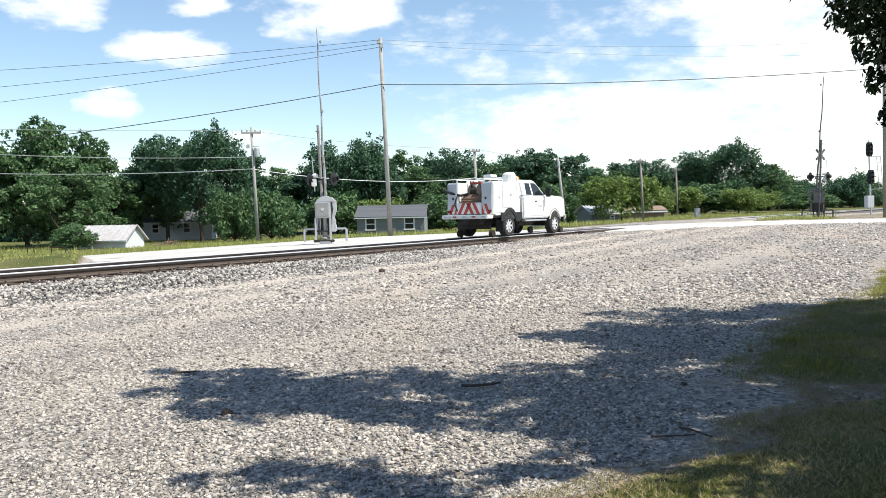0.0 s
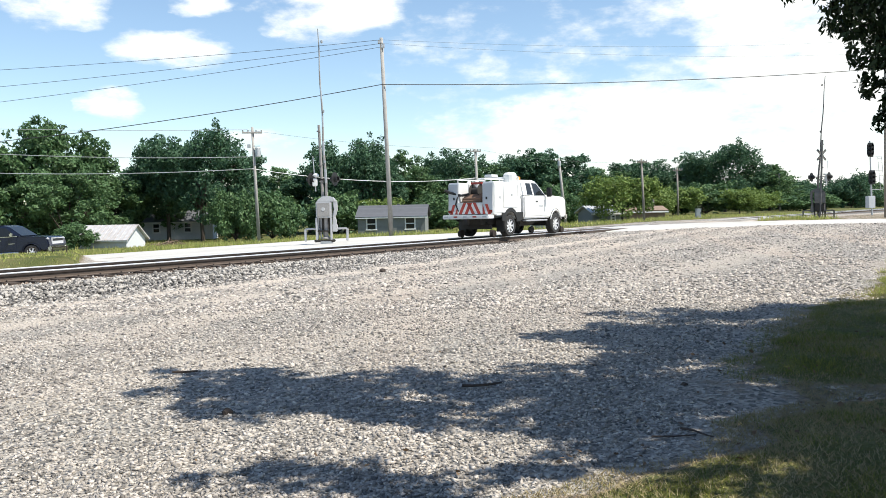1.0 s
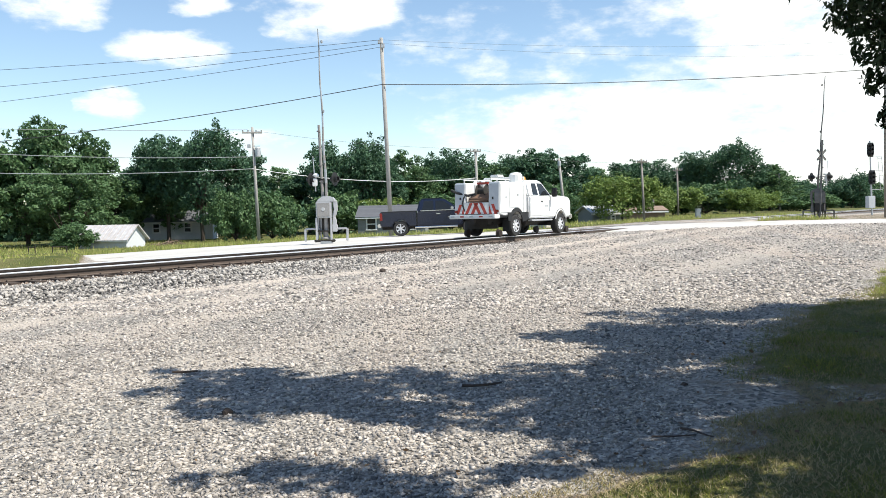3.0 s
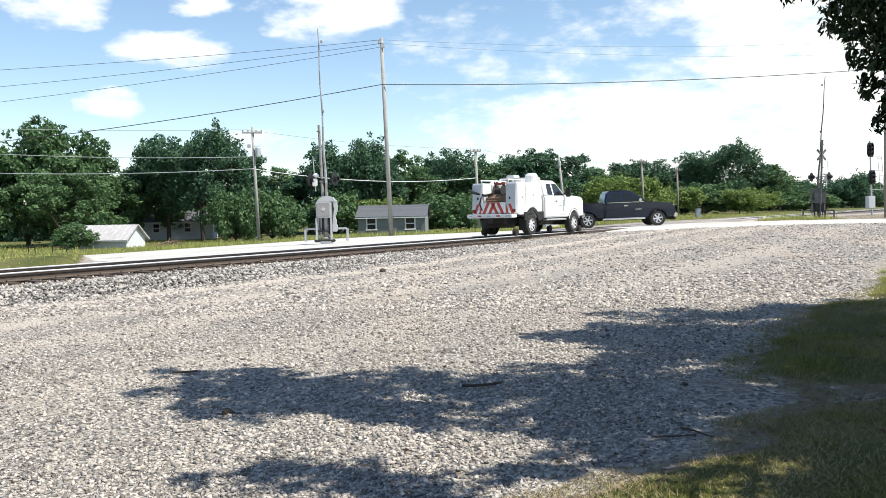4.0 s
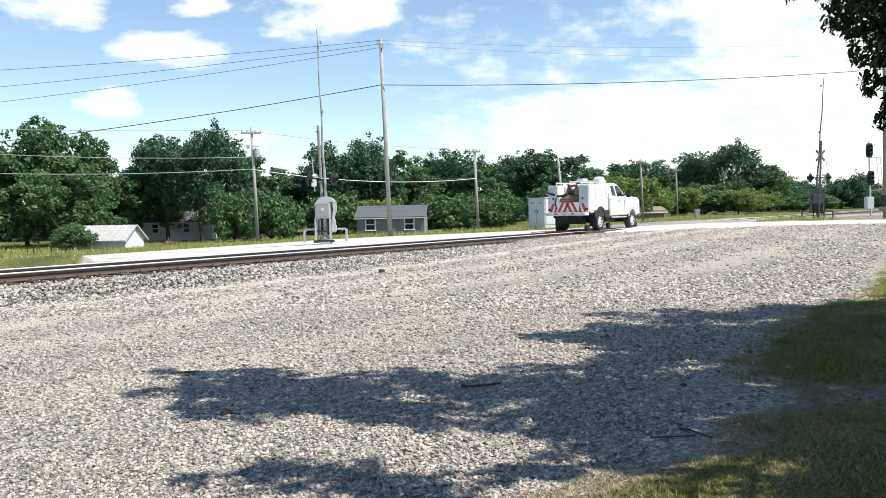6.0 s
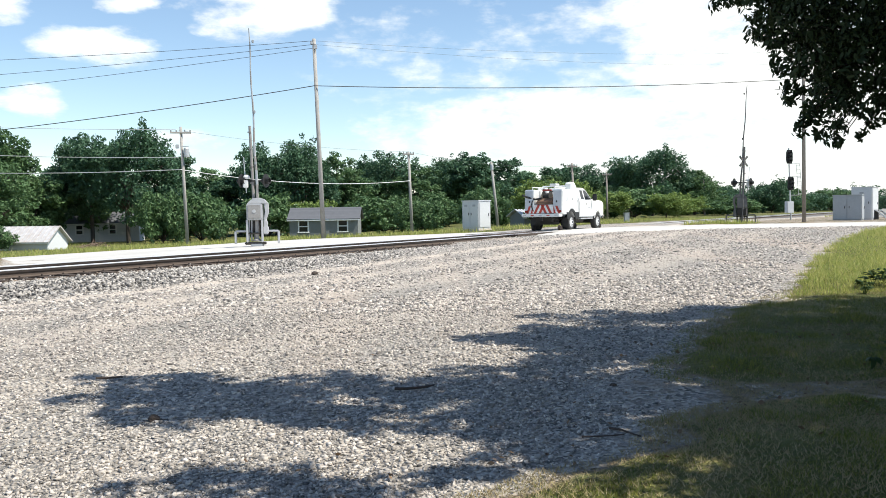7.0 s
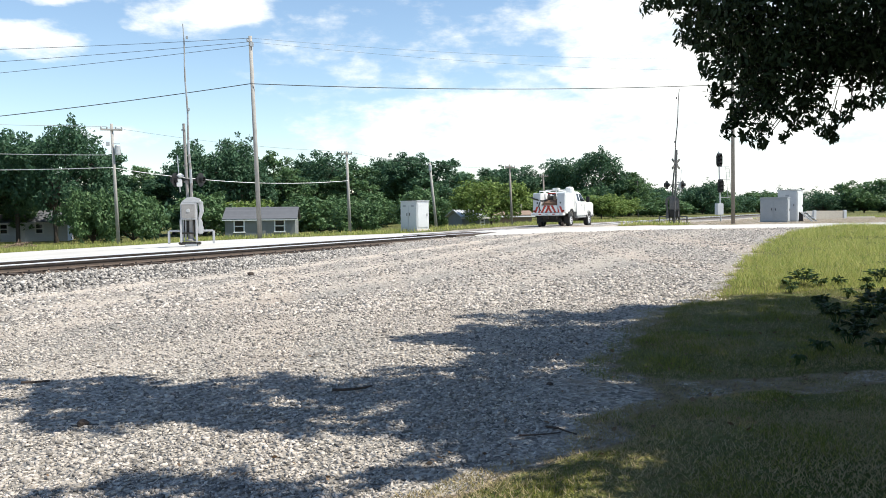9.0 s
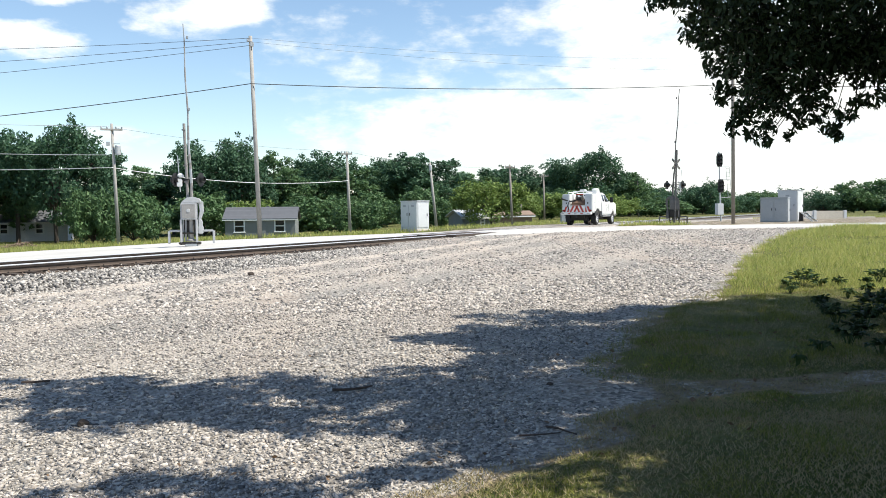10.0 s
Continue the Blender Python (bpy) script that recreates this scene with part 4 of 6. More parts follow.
def block_signal():
    ob = thing("railway_signal", pose(33.6, 66, 0.3), "tall railway signal with two black heads and a ladder", "railway signal")
    part("foundation", box(0.7, 0.7, 0.3, (0, 0, -0.1), 0.03), "concrete", ob)
    part("case", box(0.55, 0.5, 0.95, (-0.22, -0.15, 0.75), 0.03), "cabinet", ob, "white relay case")
    part("mast", rod((0, 0, 0.1), (-0.20, 0, 6.0), 0.065, 0.055, 10), "galv", ob)
    for z, x in ((2.6, -0.10), (4.75, -0.22)):
        h = slab([(-0.28, 0.25), (-0.2, 0.0), (0.2, 0.0), (0.28, 0.25), (0.28, 0.85), (0.2, 1.1), (-0.2, 1.1), (-0.28, 0.85)], -0.04, 0.0, 0.01)
        o = part("signal_head", h, "black", ob, "black oval backboard")
        o.location = (x, -0.14, z)
        o.scale = (1, 1, 1)
        for k in range(3):
            hd = part("hood", disc_turned([(0.09, 0.10), (0.115, 0.06), (0.115, -0.26), (0.09, -0.26), (0.085, 0.0)], 12), "black", o)
            hd.location = (0, -0.06, 0.22 + 0.33 * k)
    for x in (0.55, 0.85):
        part("ladder_rail", rod((x + 0.12, 0.05, 2.2), (x - 0.1, 0.05, 4.75), 0.022, 0.022, 6), "galv", ob)
    for k in range(8):
        z = 2.3 + 0.33 * k
        part("rung", rod((0.55 + 0.12 - 0.028 * k, 0.05, z), (0.85 + 0.12 - 0.028 * k, 0.05, z), 0.014, 0.014, 6), "galv", ob)
    for z in (2.2, 3.7, 4.75):
        part("bracket", rod((-0.1, 0.05, z), (0.95 - 0.04 * z, 0.05, z), 0.022, 0.022, 6), "galv", ob)
    return ob


block_signal()


# ---- cabinets ----


def cabinet(m, sx, sy, sz, mat, label, doors=2, roof=True, side_door=False):
    ob = thing("signal_cabinet", m, label, "cabinet")
    part("plinth", box(sx + 0.1, sy + 0.1, 0.25, (0, 0, -0.15), 0.02), "concrete", ob)
    part("body", box(sx, sy, sz - 0.1, (0, 0, 0.1), 0.015), mat, ob)
    if roof:
        part("roof_cap", box(sx + 0.08, sy + 0.08, 0.06, (0, 0, sz), 0.015), mat, ob)
    for i in range(doors):
        w = sx / doors
        d = part("door", box(w - 0.05, 0.03, sz - 0.3, (-sx / 2 + w * (i + 0.5), -sy / 2 - 0.015, 0.2), 0.008), mat, ob)
        part("handle", box(0.035, 0.04, 0.16, (-sx / 2 + w * (i + 0.5) + (0.34 if i == 0 else -0.34) * w, -sy / 2 - 0.05, sz * 0.52), 0.008), "black", d, "dark latch handle")
        part("vent", box(0.26, 0.02, 0.12, (-sx / 2 + w * (i + 0.5), -sy / 2 - 0.036, sz * 0.82), 0.005), "cabinetgrey", d)
        for hz in (0.3, 0.5, 0.75):
            part("hinge", box(0.03, 0.03, 0.1, (-sx / 2 + w * (i + 0.5) - (0.46 if i == 0 else -0.46) * w, -sy / 2 - 0.04, sz * hz), 0.004), "galv", d)
    if side_door:
        d = part("door", box(0.03, sy - 0.12, sz - 0.3, (sx / 2 + 0.015, 0, 0.2), 0.008), mat, ob)
        part("handle", box(0.04, 0.035, 0.16, (sx / 2 + 0.05, sy * 0.3, sz * 0.5), 0.008), "black", d, "dark latch handle")
    return ob


cabinet(pose(6.05, 50.6, 0.42, 0, 0, -56), 1.5, 0.95, 1.75, "cabinet", "white steel equipment cabinet with double doors beside the road", 2, True, True)
cabinet(pose(31.7, 54.4, 0.45, 0, 0, -38), 1.75, 1.2, 1.78, "cabinetgrey", "grey steel equipment hut with two doors", 2, True, True)
cabinet(pose(34.3, 56.8, 0.45, 0, 0, -46), 1.35, 1.5, 2.35, "cabinet", "tall white equipment hut behind the grey one", 1, True, True)


def hut_steps():
    """Short steps with pale stringers under the tall hut's door."""
    ob = thing("hut_steps", pose(35.3, 56.0, 0.42, 0, 0, -46), "dark metal steps with pale stringers beside the tall hut", "steps")
    for s in (-1, 1):
        part("stringer", slab([(-0.55, 0.85), (-0.40, 0.85), (0.65, 0.0), (0.45, 0.0)], s * 0.5, s * 0.55), "trim", ob, "pale stringer")
    for k in range(4):
        part("tread", box(0.28, 0.98, 0.04, (-0.36 + 0.25 * k, 0, 0.70 - 0.2 * k), 0.006), "under", ob)
    part("rear_panel", box(0.05, 1.0, 0.82, (-0.55, 0, 0.0), 0.01), "under", ob)


hut_steps()


# ---- houses ----


def house(m, w, d, h, ridge, wall, roof, label, windows, boards=0.16, door=None, end_mat=None, hip=0.0):
    """Gable house, long side along x, front at -y. windows: (x, z, width, height) on the front."""
    ob = thing("house", m, label, "house")
    bm = slab([(-d / 2, -0.3), (d / 2, -0.3), (d / 2, h), (0, h + ridge), (-d / 2, h)], -w / 2, w / 2)
    bmesh.ops.transform(bm, matrix=Matrix.Rotation(radians(-90), 4, "Z"), verts=bm.verts)
    walls = part("wall", bm, end_mat or wall, ob)
    z = 0.0
    while z < h - 0.02:
        part("board", box(w + 0.03, 0.03, boards - 0.012, (0, -d / 2 - 0.012, z), 0.0, None, Matrix.Rotation(radians(4), 4, "X")), wall, walls)
        z += boards
    ov = 0.35
    sl = math.atan2(ridge, d / 2)
    ln = math.hypot(ridge, d / 2) + ov
    for s in (-1, 1):
        r = part("roof_slope", box(w + 0.6, ln, 0.08, (0, 0, 0), 0.01), roof, ob)
        r.matrix_basis = Matrix.Translation((0, s * (d / 2 + ov * math.cos(sl)) / 2, h + ridge - (ln / 2) * math.sin(sl) + 0.05)) @ Matrix.Rotation(-s * sl, 4, "X")
        nrow = 9 if roof == "shingle" else 0
        for q in range(nrow):
            part("shingle_course", box(w + 0.62, ln / nrow * 1.04, 0.02, (0, -ln / 2 + ln / nrow * (q + 0.5), 0.085)), roof, r)
        if roof in ("tin", "tintrust"):
            for q in range(13):
                part("seam", box(0.03, ln, 0.03, (-w / 2 - 0.28 + (w + 0.56) * q / 12, 0, 0.08)), roof, r)
    part("fascia", box(w + 0.62, 0.04, 0.16, (0, -d / 2 - ov * math.cos(sl), h - 0.22), 0.005), "trim", ob)
    for x, zz, ww, hh in windows:
        win = part("window", box(ww, 0.06, hh, (x, -d / 2 - 0.05, zz), 0.01), "trim", ob, "white-framed window")
        for sgn in (-1, 1):
            part("pane", box(ww - 0.34, 0.02, hh / 2 - 0.17, (x, -d / 2 - 0.09, zz + hh / 2 + sgn * (hh / 4 - 0.02) - hh / 4 + 0.065)), "glass", win)
        part("sill", box(ww + 0.14, 0.12, 0.06, (x, -d / 2 - 0.10, zz - 0.06), 0.01), "trim", win)
    if door:
        x, ww, hh = door
        dd = part("door", box(ww, 0.06, hh, (x, -d / 2 - 0.05, 0.0), 0.01), "trim", ob)
        part("door_knob", disc_turned([(0.02, 0), (0.04, -0.03), (0.02, -0.06)], 8), "black", dd).location = (x + ww * 0.4, -d / 2 - 0.09, 1.0)
    return ob


hs = house(pose(-6.3, 108, -1.35, 0, 0, -3), 8.4, 6.0, 2.35, 1.3, "siding", "shingle", "small grey clapboard house with a grey shingle roof", [(-2.5, 0.72, 1.35, 1.5), (2.35, 0.72, 1.35, 1.5)])
part("chimney", box(0.35, 0.35, 0.5, (0.6, 0.3, 3.45), 0.02), "shingle", hs)
part("entry_door", box(0.95, 0.06, 1.95, (0.2, -3.06, 0.0), 0.01), "siding", hs)
house(pose(-29.9, 76, -1.45, 0, 0, -12), 4.7, 3.0, 1.1, 1.15, "whitewall", "tintrust", "small whitewashed shed with a rust-stained tin roof", [])
house(pose(-33.6, 108, -1.25, 0, 0, 8), 8.5, 5.0, 2.2, 1.2, "whitewall", "shingle", "pale cottage half hidden behind the tree trunks", [(-2.6, 0.8, 1.0, 1.2), (1.2, 0.8, 1.0, 1.2)], door=(-0.8, 0.9, 1.95))
house(pose(15.9, 86, -0.30, 0, 0, 14), 3.0, 3.6, 1.35, 0.6, "siding", "tin", "small outbuilding with a pale tin roof among bushes", [(0.7, 0.5, 0.6, 0.6)])
house(pose(22.2, 95, -0.05, 0, 0, 4), 4.6, 3.4, 1.15, 0.4, "earthwood", "earthwood", "low brown timber barn behind the verge", [])


def concrete_ramp():
    ob = thing("loading_ramp", pose(51.7, 80, 0.25, 0, 0, -6), "cream concrete loading ramp with end posts", "ramp")
    part("ramp_block", slab([(-1.9, 0), (1.8, 0), (1.8, 0.98), (-0.9, 1.0)], -1.2, 1.2, 0.03), "concrete", ob)
    for x in (-1.2, 1.95):
        part("post", box(0.3, 0.3, 1.05, (x, -1.1, 0), 0.03), "whitewall", ob, "white-painted post")
    part("low_wall", box(3.0, 0.4, 0.35, (4.2, 0, 0), 0.04), "concrete", ob)


concrete_ramp()


def brush_pile():
    """Dead branches heaped under the oak."""
    rng = np.random.default_rng(61)
    ob = thing("brush_pile", pose(-26.0, 80, float(ground_z(np.array(-26.0), np.array(80.0))) + 0.05), "heap of brown dead branches under the oak", "brush pile")
    bm = bmesh.new()
    for k in range(70):
        a, r = rng.random() * 6.283, 1.6 * rng.random()
        p = Vector((math.cos(a) * r, math.sin(a) * r * 0.7, 0.05 + 0.5 * (1 - r / 1.7) * rng.random()))
        d = Vector((rng.normal(), rng.normal(), 0.45 * rng.normal() + 0.3)).normalized() * (0.5 + 0.7 * rng.random())
        rod(p - d * 0.5, p + d * 0.5, 0.035, 0.012, 5, bm)
    tagged(part("branch_heap", bm, "earthwood", ob), kind="stuff")


brush_pile()


def low_frame(x, y, w, h):
    """A low rusty pipe frame in the grass between track and road."""
    g = float(ground_z(np.array(x), np.array(y)))
    ob = thing("pipe_frame", pose(x, y, g, 0, 0, -8), "low rusty pipe frame standing in the grass", "frame", "pipe frames in the grass")
    for s in (-1, 1):
        part("post", rod((s * w / 2, 0, -0.2), (s * w / 2, 0, h), 0.018, 0.018, 8), "rail", ob)
    part("top_pipe", rod((-w / 2, 0, h - 0.03), (w / 2, 0, h - 0.03), 0.018, 0.018, 8), "rail", ob)


low_frame(-13.7, 30.0, 0.55, 0.30)
low_frame(-14.3, 29.2, 0.25, 0.34)
b = cabinet(pose(23.6, 78, 0.35, 0, 0, 0), 0.45, 0.4, 0.85, "cabinetgrey", "small grey trackside terminal box", 1, True)


# ---- vehicles ----


def arch(cx, r, z0, n=9, cz=0.40):
    """Points of a wheel arch in an underside outline, from front to rear."""
    a0 = math.asin(max(-1, min(1, (z0 - cz) / r)))
    return [(cx + r * math.cos(a0 + (math.pi - 2 * a0) * i / n), cz + r * math.sin(a0 + (math.pi - 2 * a0) * i / n)) for i in range(n + 1)]


def wheel(parent, x, y, r, width, outward, rim_mat="rim", spokes=6):
    w = part("wheel", disc_turned([(r * 0.62, -width * 0.5), (r * 0.92, -width * 0.5), (r, -width * 0.36), (r, width * 0.36), (r * 0.92, width * 0.5), (r * 0.62, width * 0.5), (r * 0.58, 0.0)], 28, None, "Y", True), "tyre", parent)
    w.location = (x, y, r)
    w["radius"] = r
    s = outward
    part("rim", disc_turned([(r * 0.60, -s * width * 0.30), (r * 0.60, s * width * 0.16)], 28), "black", w)
    bm = bmesh.new()
    for i in range(spokes):
        a = 2 * math.pi * i / spokes
        box(r * 0.52, width * 0.10, r * 0.19, (math.cos(a) * r * 0.33, s * width * 0.36, math.sin(a) * r * 0.33 - r * 0.095), 0.01, bm, Matrix.Rotation(-a, 4, "Y"))
    part("spokes", bm, rim_mat, w)
    part("rim_lip", disc_turned([(r * 0.66, s * width * 0.44), (r * 0.66, s * width * 0.50), (r * 0.58, s * width * 0.46), (r * 0.58, s * width * 0.40)], 28, None, "Y", True), rim_mat, w)
    part("hub_cap", disc_turned([(r * 0.15, s * width * 0.3), (r * 0.13, s * width * 0.47), (r * 0.07, s * width * 0.5)], 14), rim_mat, w)
    return w


def cab_shell(ob, outline, half, mat, bevel=0.05, top=0.80, belt=1.2, roof=1.95):
    """The cab above the belt line, drawn in towards the roof."""
    def lean(x, z):
        return 1 - (1 - top) * max(0.0, min(1.0, (z - belt) / (roof - belt)))
    return part("cab", slab(outline, -half, half, bevel, None, lean), mat, ob), lean


def pane(ob, outline, half, lean, name="side_window", mat="glass"):
    for s in (-1, 1):
        b = bmesh.new()
        f = [b.verts.new((x, s * (half * lean(x, z) + 0.006), z)) for x, z in outline]
        k = [b.verts.new((x, s * (half * lean(x, z) - 0.03), z)) for x, z in outline]
        b.faces.new(f)
        b.faces.new(k[::-1])
        for i in range(len(f)):
            b.faces.new((f[i], k[i], k[(i + 1) % len(f)], f[(i + 1) % len(f)]))
        bmesh.ops.recalc_face_normals(b, faces=b.faces)
        part(name, b, mat, ob)


def cross_pane(ob, x0, z0, w0, x1, z1, w1, off, name, mat="glass"):
    """A front or rear screen between two levels, standing off along x."""
    b = bmesh.new()
    v = [b.verts.new(c) for c in ((x0 + off, -w0, z0), (x0 + off, w0, z0), (x1 + off, w1, z1), (x1 + off, -w1, z1))]
    k = [b.verts.new(c) for c in ((x0, -w0, z0), (x0, w0, z0), (x1, w1, z1), (x1, -w1, z1))]
    b.faces.new(v)
    b.faces.new(k[::-1])
    for i in range(4):
        b.faces.new((v[i], k[i], k[(i + 1) % 4], v[(i + 1) % 4]))
    bmesh.ops.recalc_face_normals(b, faces=b.faces)
    return part(name, b, mat, ob)


def build_service_truck():
    """White crew truck with a utility body and rail gear; origin on the rail top below the rear axle, x forward."""
    ob = thing("service_truck", Matrix(), "white rail service truck with utility body and striped tailboard", "truck")
    R, WB, H = 0.40, 3.72, 0.985
    # lower front body
    low = [(4.62, 0.62), (4.66, 0.80), (4.64, 1.26), (4.50, 1.38), (3.05, 1.46), (1.08, 1.42), (1.08, 0.62)]
    outline = low[:-1] + [(1.08, 0.60)] + [p for p in arch(WB, 0.50, 0.60)][::-1]
    part("front_body", slab(outline, -H, H, 0.05), "white", ob)
    cab, lean = cab_shell(ob, [(3.08, 1.38), (2.42, 1.95), (2.2, 2.00), (1.3, 2.00), (1.10, 1.93), (1.06, 1.38)], H - 0.02, "white", 0.06, 0.80, 1.38, 2.0)
    pane(cab, [(2.86, 1.44), (2.36, 1.88), (1.98, 1.89), (1.98, 1.43)], H - 0.02, lean)
    pane(cab, [(1.86, 1.45), (1.86, 1.88), (1.50, 1.88), (1.42, 1.46)], H - 0.02, lean, "quarter_window")
    cross_pane(cab, 3.03, 1.44, 0.84, 2.47, 1.91, 0.70, 0.02, "windscreen")
    cross_pane(cab, 1.08, 1.50, 0.80, 1.11, 1.88, 0.70, -0.02, "rear_window")
    for s in (-1, 1):
        d = part("door", slab([(2.95, 0.70), (2.95, 1.37), (1.93, 1.37), (1.93, 0.70)], s * H, s * (H + 0.012), 0.004), "white", ob)
        part("door_handle", box(0.16, 0.03, 0.04, (2.08, s * (H + 0.02), 1.20), 0.008), "black", d, "dark door handle")
        part("lettering_bar", box(0.10, 0.006, 0.42, (2.72, s * (H + 0.014), 0.84)), "cabinetgrey", d, "plain grey bar of writing")
        part("lettering_bar", box(0.30, 0.006, 0.05, (2.45, s * (H + 0.014), 1.02)), "cabinetgrey", d)
        d2 = part("rear_door", slab([(1.91, 0.70), (1.91, 1.37), (1.16, 1.37), (1.16, 0.70)], s * H, s * (H + 0.012), 0.004), "white", ob)
        mi = part("mirror", box(0.12, 0.22, 0.34, (2.86, s * (H + 0.17), 1.38), 0.03), "black", ob, "black towing mirror")
        part("mirror_arm", rod((2.86, s * (H - 0.05), 1.5), (2.86, s * (H + 0.12), 1.55), 0.02), "black", mi)
        part("running_board", box(1.75, 0.18, 0.06, (2.0, s * (H - 0.02), 0.50), 0.015), "galv", ob)
        part("headlight", box(0.10, 0.34, 0.22, (4.58, s * 0.72, 0.98), 0.03), "trim", ob)
        part("fender_lip", pipe([(x, s * (H + 0.005), z) for x, z in arch(WB, 0.49, 0.55)], 0.022, 6), "white", ob)
    part("grille", box(0.06, 1.05, 0.34, (4.63, 0, 0.86), 0.02), "chrome", ob)
    part("front_bumper", box(0.22, 1.95, 0.24, (4.72, 0, 0.52), 0.05), "chrome", ob)
    part("chassis", box(5.6, 0.86, 0.22, (1.6, 0, 0.42), 0.03), "under", ob)
    part("fuel_tank", box(1.2, 1.5, 0.22, (1.7, 0, 0.34), 0.05), "under", ob)
    # utility body
    for s in (-1, 1):
        o = [(0.80, 0.78), (0.80, 1.90), (-1.20, 1.90), (-1.26, 0.80), (-0.95, 0.74)] + arch(0.0, 0.50, 0.74)[::-1]
        case = part("side_compartment", slab(o, s * 0.52, s * 1.0, 0.025), "white", ob)
        for x0, x1, z0, z1 in ((0.56, 0.77, 0.84, 1.82), (-0.52, 0.52, 1.02, 1.82), (-1.16, -0.58, 0.84, 1.82)):
            dd = part("compartment_door", slab([(x0, z0), (x1, z0), (x1, z1), (x0, z1)], s * 1.0, s * 1.016, 0.006), "white", case)
            part("latch", box(0.10, 0.02, 0.07, ((x0 + x1) / 2 + 0.1, s * 1.022, (z0 + z1) / 2), 0.006), "galv", dd, "steel paddle latch")
        re = part("rear_door", box(0.02, 0.42, 0.98, (-1.245, s * 0.76, 0.86), 0.006), "greydoor", case, "pale grey rear panel")
        part("latch", box(0.02, 0.07, 0.09, (-1.262, s * 0.72, 1.3), 0.005), "black", re)
        part("tail_light", box(0.03, 0.16, 0.10, (-1.275, s * 0.90, 0.84), 0.015), "red", case, "red tail light")
        part("fender_lip", pipe([(x, s * 1.01, z) for x, z in arch(0, 0.49, 0.50)], 0.03, 6), "black", ob, "black rubber fender flare")
        part("top_rail", rod((-1.2, s * 0.6, 2.0), (0.78, s * 0.6, 2.0), 0.025), "white", ob)
        for x in (-1.15, -0.1, 0.74):
            part("rail_post", rod((x, s * 0.6, 1.88), (x, s * 0.6, 2.0), 0.02), "white", ob)
    part("bed_floor", box(2.2, 1.1, 0.10, (-0.12, 0, 0.76), 0.01), "under", ob)
    part("bed_bulkhead", box(0.08, 1.1, 0.95, (0.74, 0, 0.86), 0.01), "white", ob)
    # tailboard with chevrons
    tb = part("tailboard", box(0.05, 1.10, 0.40, (-1.27, 0, 0.80), 0.01), "whitetape", ob)
    for i in range(2):
        for s in (-1, 1):
            st = slab([(0.10 + 0.26 * i, 0.0), (0.235 + 0.26 * i, 0.0), (0.265 + 0.26 * i - 0.25, 0.39), (0.13 + 0.26 * i - 0.25, 0.39)], -0.005, 0.0)
            bmesh.ops.transform(st, matrix=Matrix.Translation((-1.297, 0, 0.805)) @ Matrix(((0, 1, 0, 0), (s, 0, 0, 0), (0, 0, 1, 0), (0, 0, 0, 1))), verts=st.verts)
            part("chevron_stripe", st, "redtape", tb, "red reflective stripe")
    for s in (-1, 1):
        for i in range(2):
            st = slab([(0.56 + 0.23 * i, 0.80), (0.68 + 0.23 * i, 0.80), (0.54 + 0.23 * i, 1.14), (0.42 + 0.23 * i + (0.13 if i == 0 else 0), 1.14)], -0.004, 0.0)
            bmesh.ops.transform(st, matrix=Matrix.Translation((-1.262, 0, 0)) @ Matrix(((0, 1, 0, 0), (s, 0, 0, 0), (0, 0, 1, 0), (0, 0, 0, 1))), verts=st.verts)
            part("chevron_stripe", st, "redtape", ob, "red reflective stripe")
        # black splash guard round the dual rear wheel
        g = [(0.92, 0.84), (0.92, 0.60), (0.70, 0.52)] + arch(0.0, 0.47, 0.52) + [(-0.66, 0.56), (-0.66, 0.84), (-0.44, 0.84)] + [(x, z) for x, z in arch(0.0, 0.60, 0.84)][::-1] + [(0.44, 0.84)]
        part("splash_guard", slab(g, s * 1.004, s * 1.03), "black", ob, "black splash guard")
    bp = part("rear_bumper", box(0.42, 2.02, 0.14, (-1.42, 0, 0.64), 0.025), "white", ob)
    for i in range(5):
        part("bumper_marker", box(0.01, 0.16, 0.05, (-1.634, -0.84 + 0.42 * i, 0.69), 0), "redtape" if i % 2 else "galv", bp)
    part("hitch", box(0.2, 0.16, 0.22, (-1.5, 0, 0.45), 0.02), "under", ob)
    # load in the bay
    part("hose_reel_cover", slab([(-1.2, 1.18), (-0.5, 1.18), (-0.6, 1.58), (-1.0, 1.50), (-1.22, 1.32)], -0.50, 0.40, 0.05), "tan", ob, "rusty tan canvas over the load")
    reel = part("hose_reel", disc_turned([(0.24, -0.20), (0.26, -0.18), (0.14, -0.16), (0.14, 0.16), (0.26, 0.18), (0.24, 0.20)], 18), "under", ob, "dark hose reel")
    reel.location = (-0.85, -0.05, 1.60)
    part("hose", pipe([(-0.9, 0.1, 1.52), (-1.15, 0.45, 1.45), (-1.30, 0.85, 1.56), (-1.38, 1.06, 1.66)], 0.045, 8), "black", ob, "black hose boom")
    part("hose", pipe([(-1.2, 0.55, 1.5), (-1.3, 0.62, 1.15), (-1.28, 0.5, 0.9)], 0.03, 8), "black", ob)
    part("reel_arm", box(0.1, 0.5, 0.08, (-0.85, -0.05, 1.83), 0.02), "redtape", ob, "red reel arm")
    part("water_tank", box(0.9, 0.78, 0.66, (0.2, 0.02, 1.10), 0.08), "white", ob)
    for y in (0.55, 0.2):
        part("gas_bottle", disc_turned([(0.10, 1.5), (0.12, 1.55), (0.12, 2.02), (0.07, 2.12), (0.03, 2.18)], 12, None, "Z"), "trim", ob, "white gas bottle").location = (-0.45, y, -0.05)
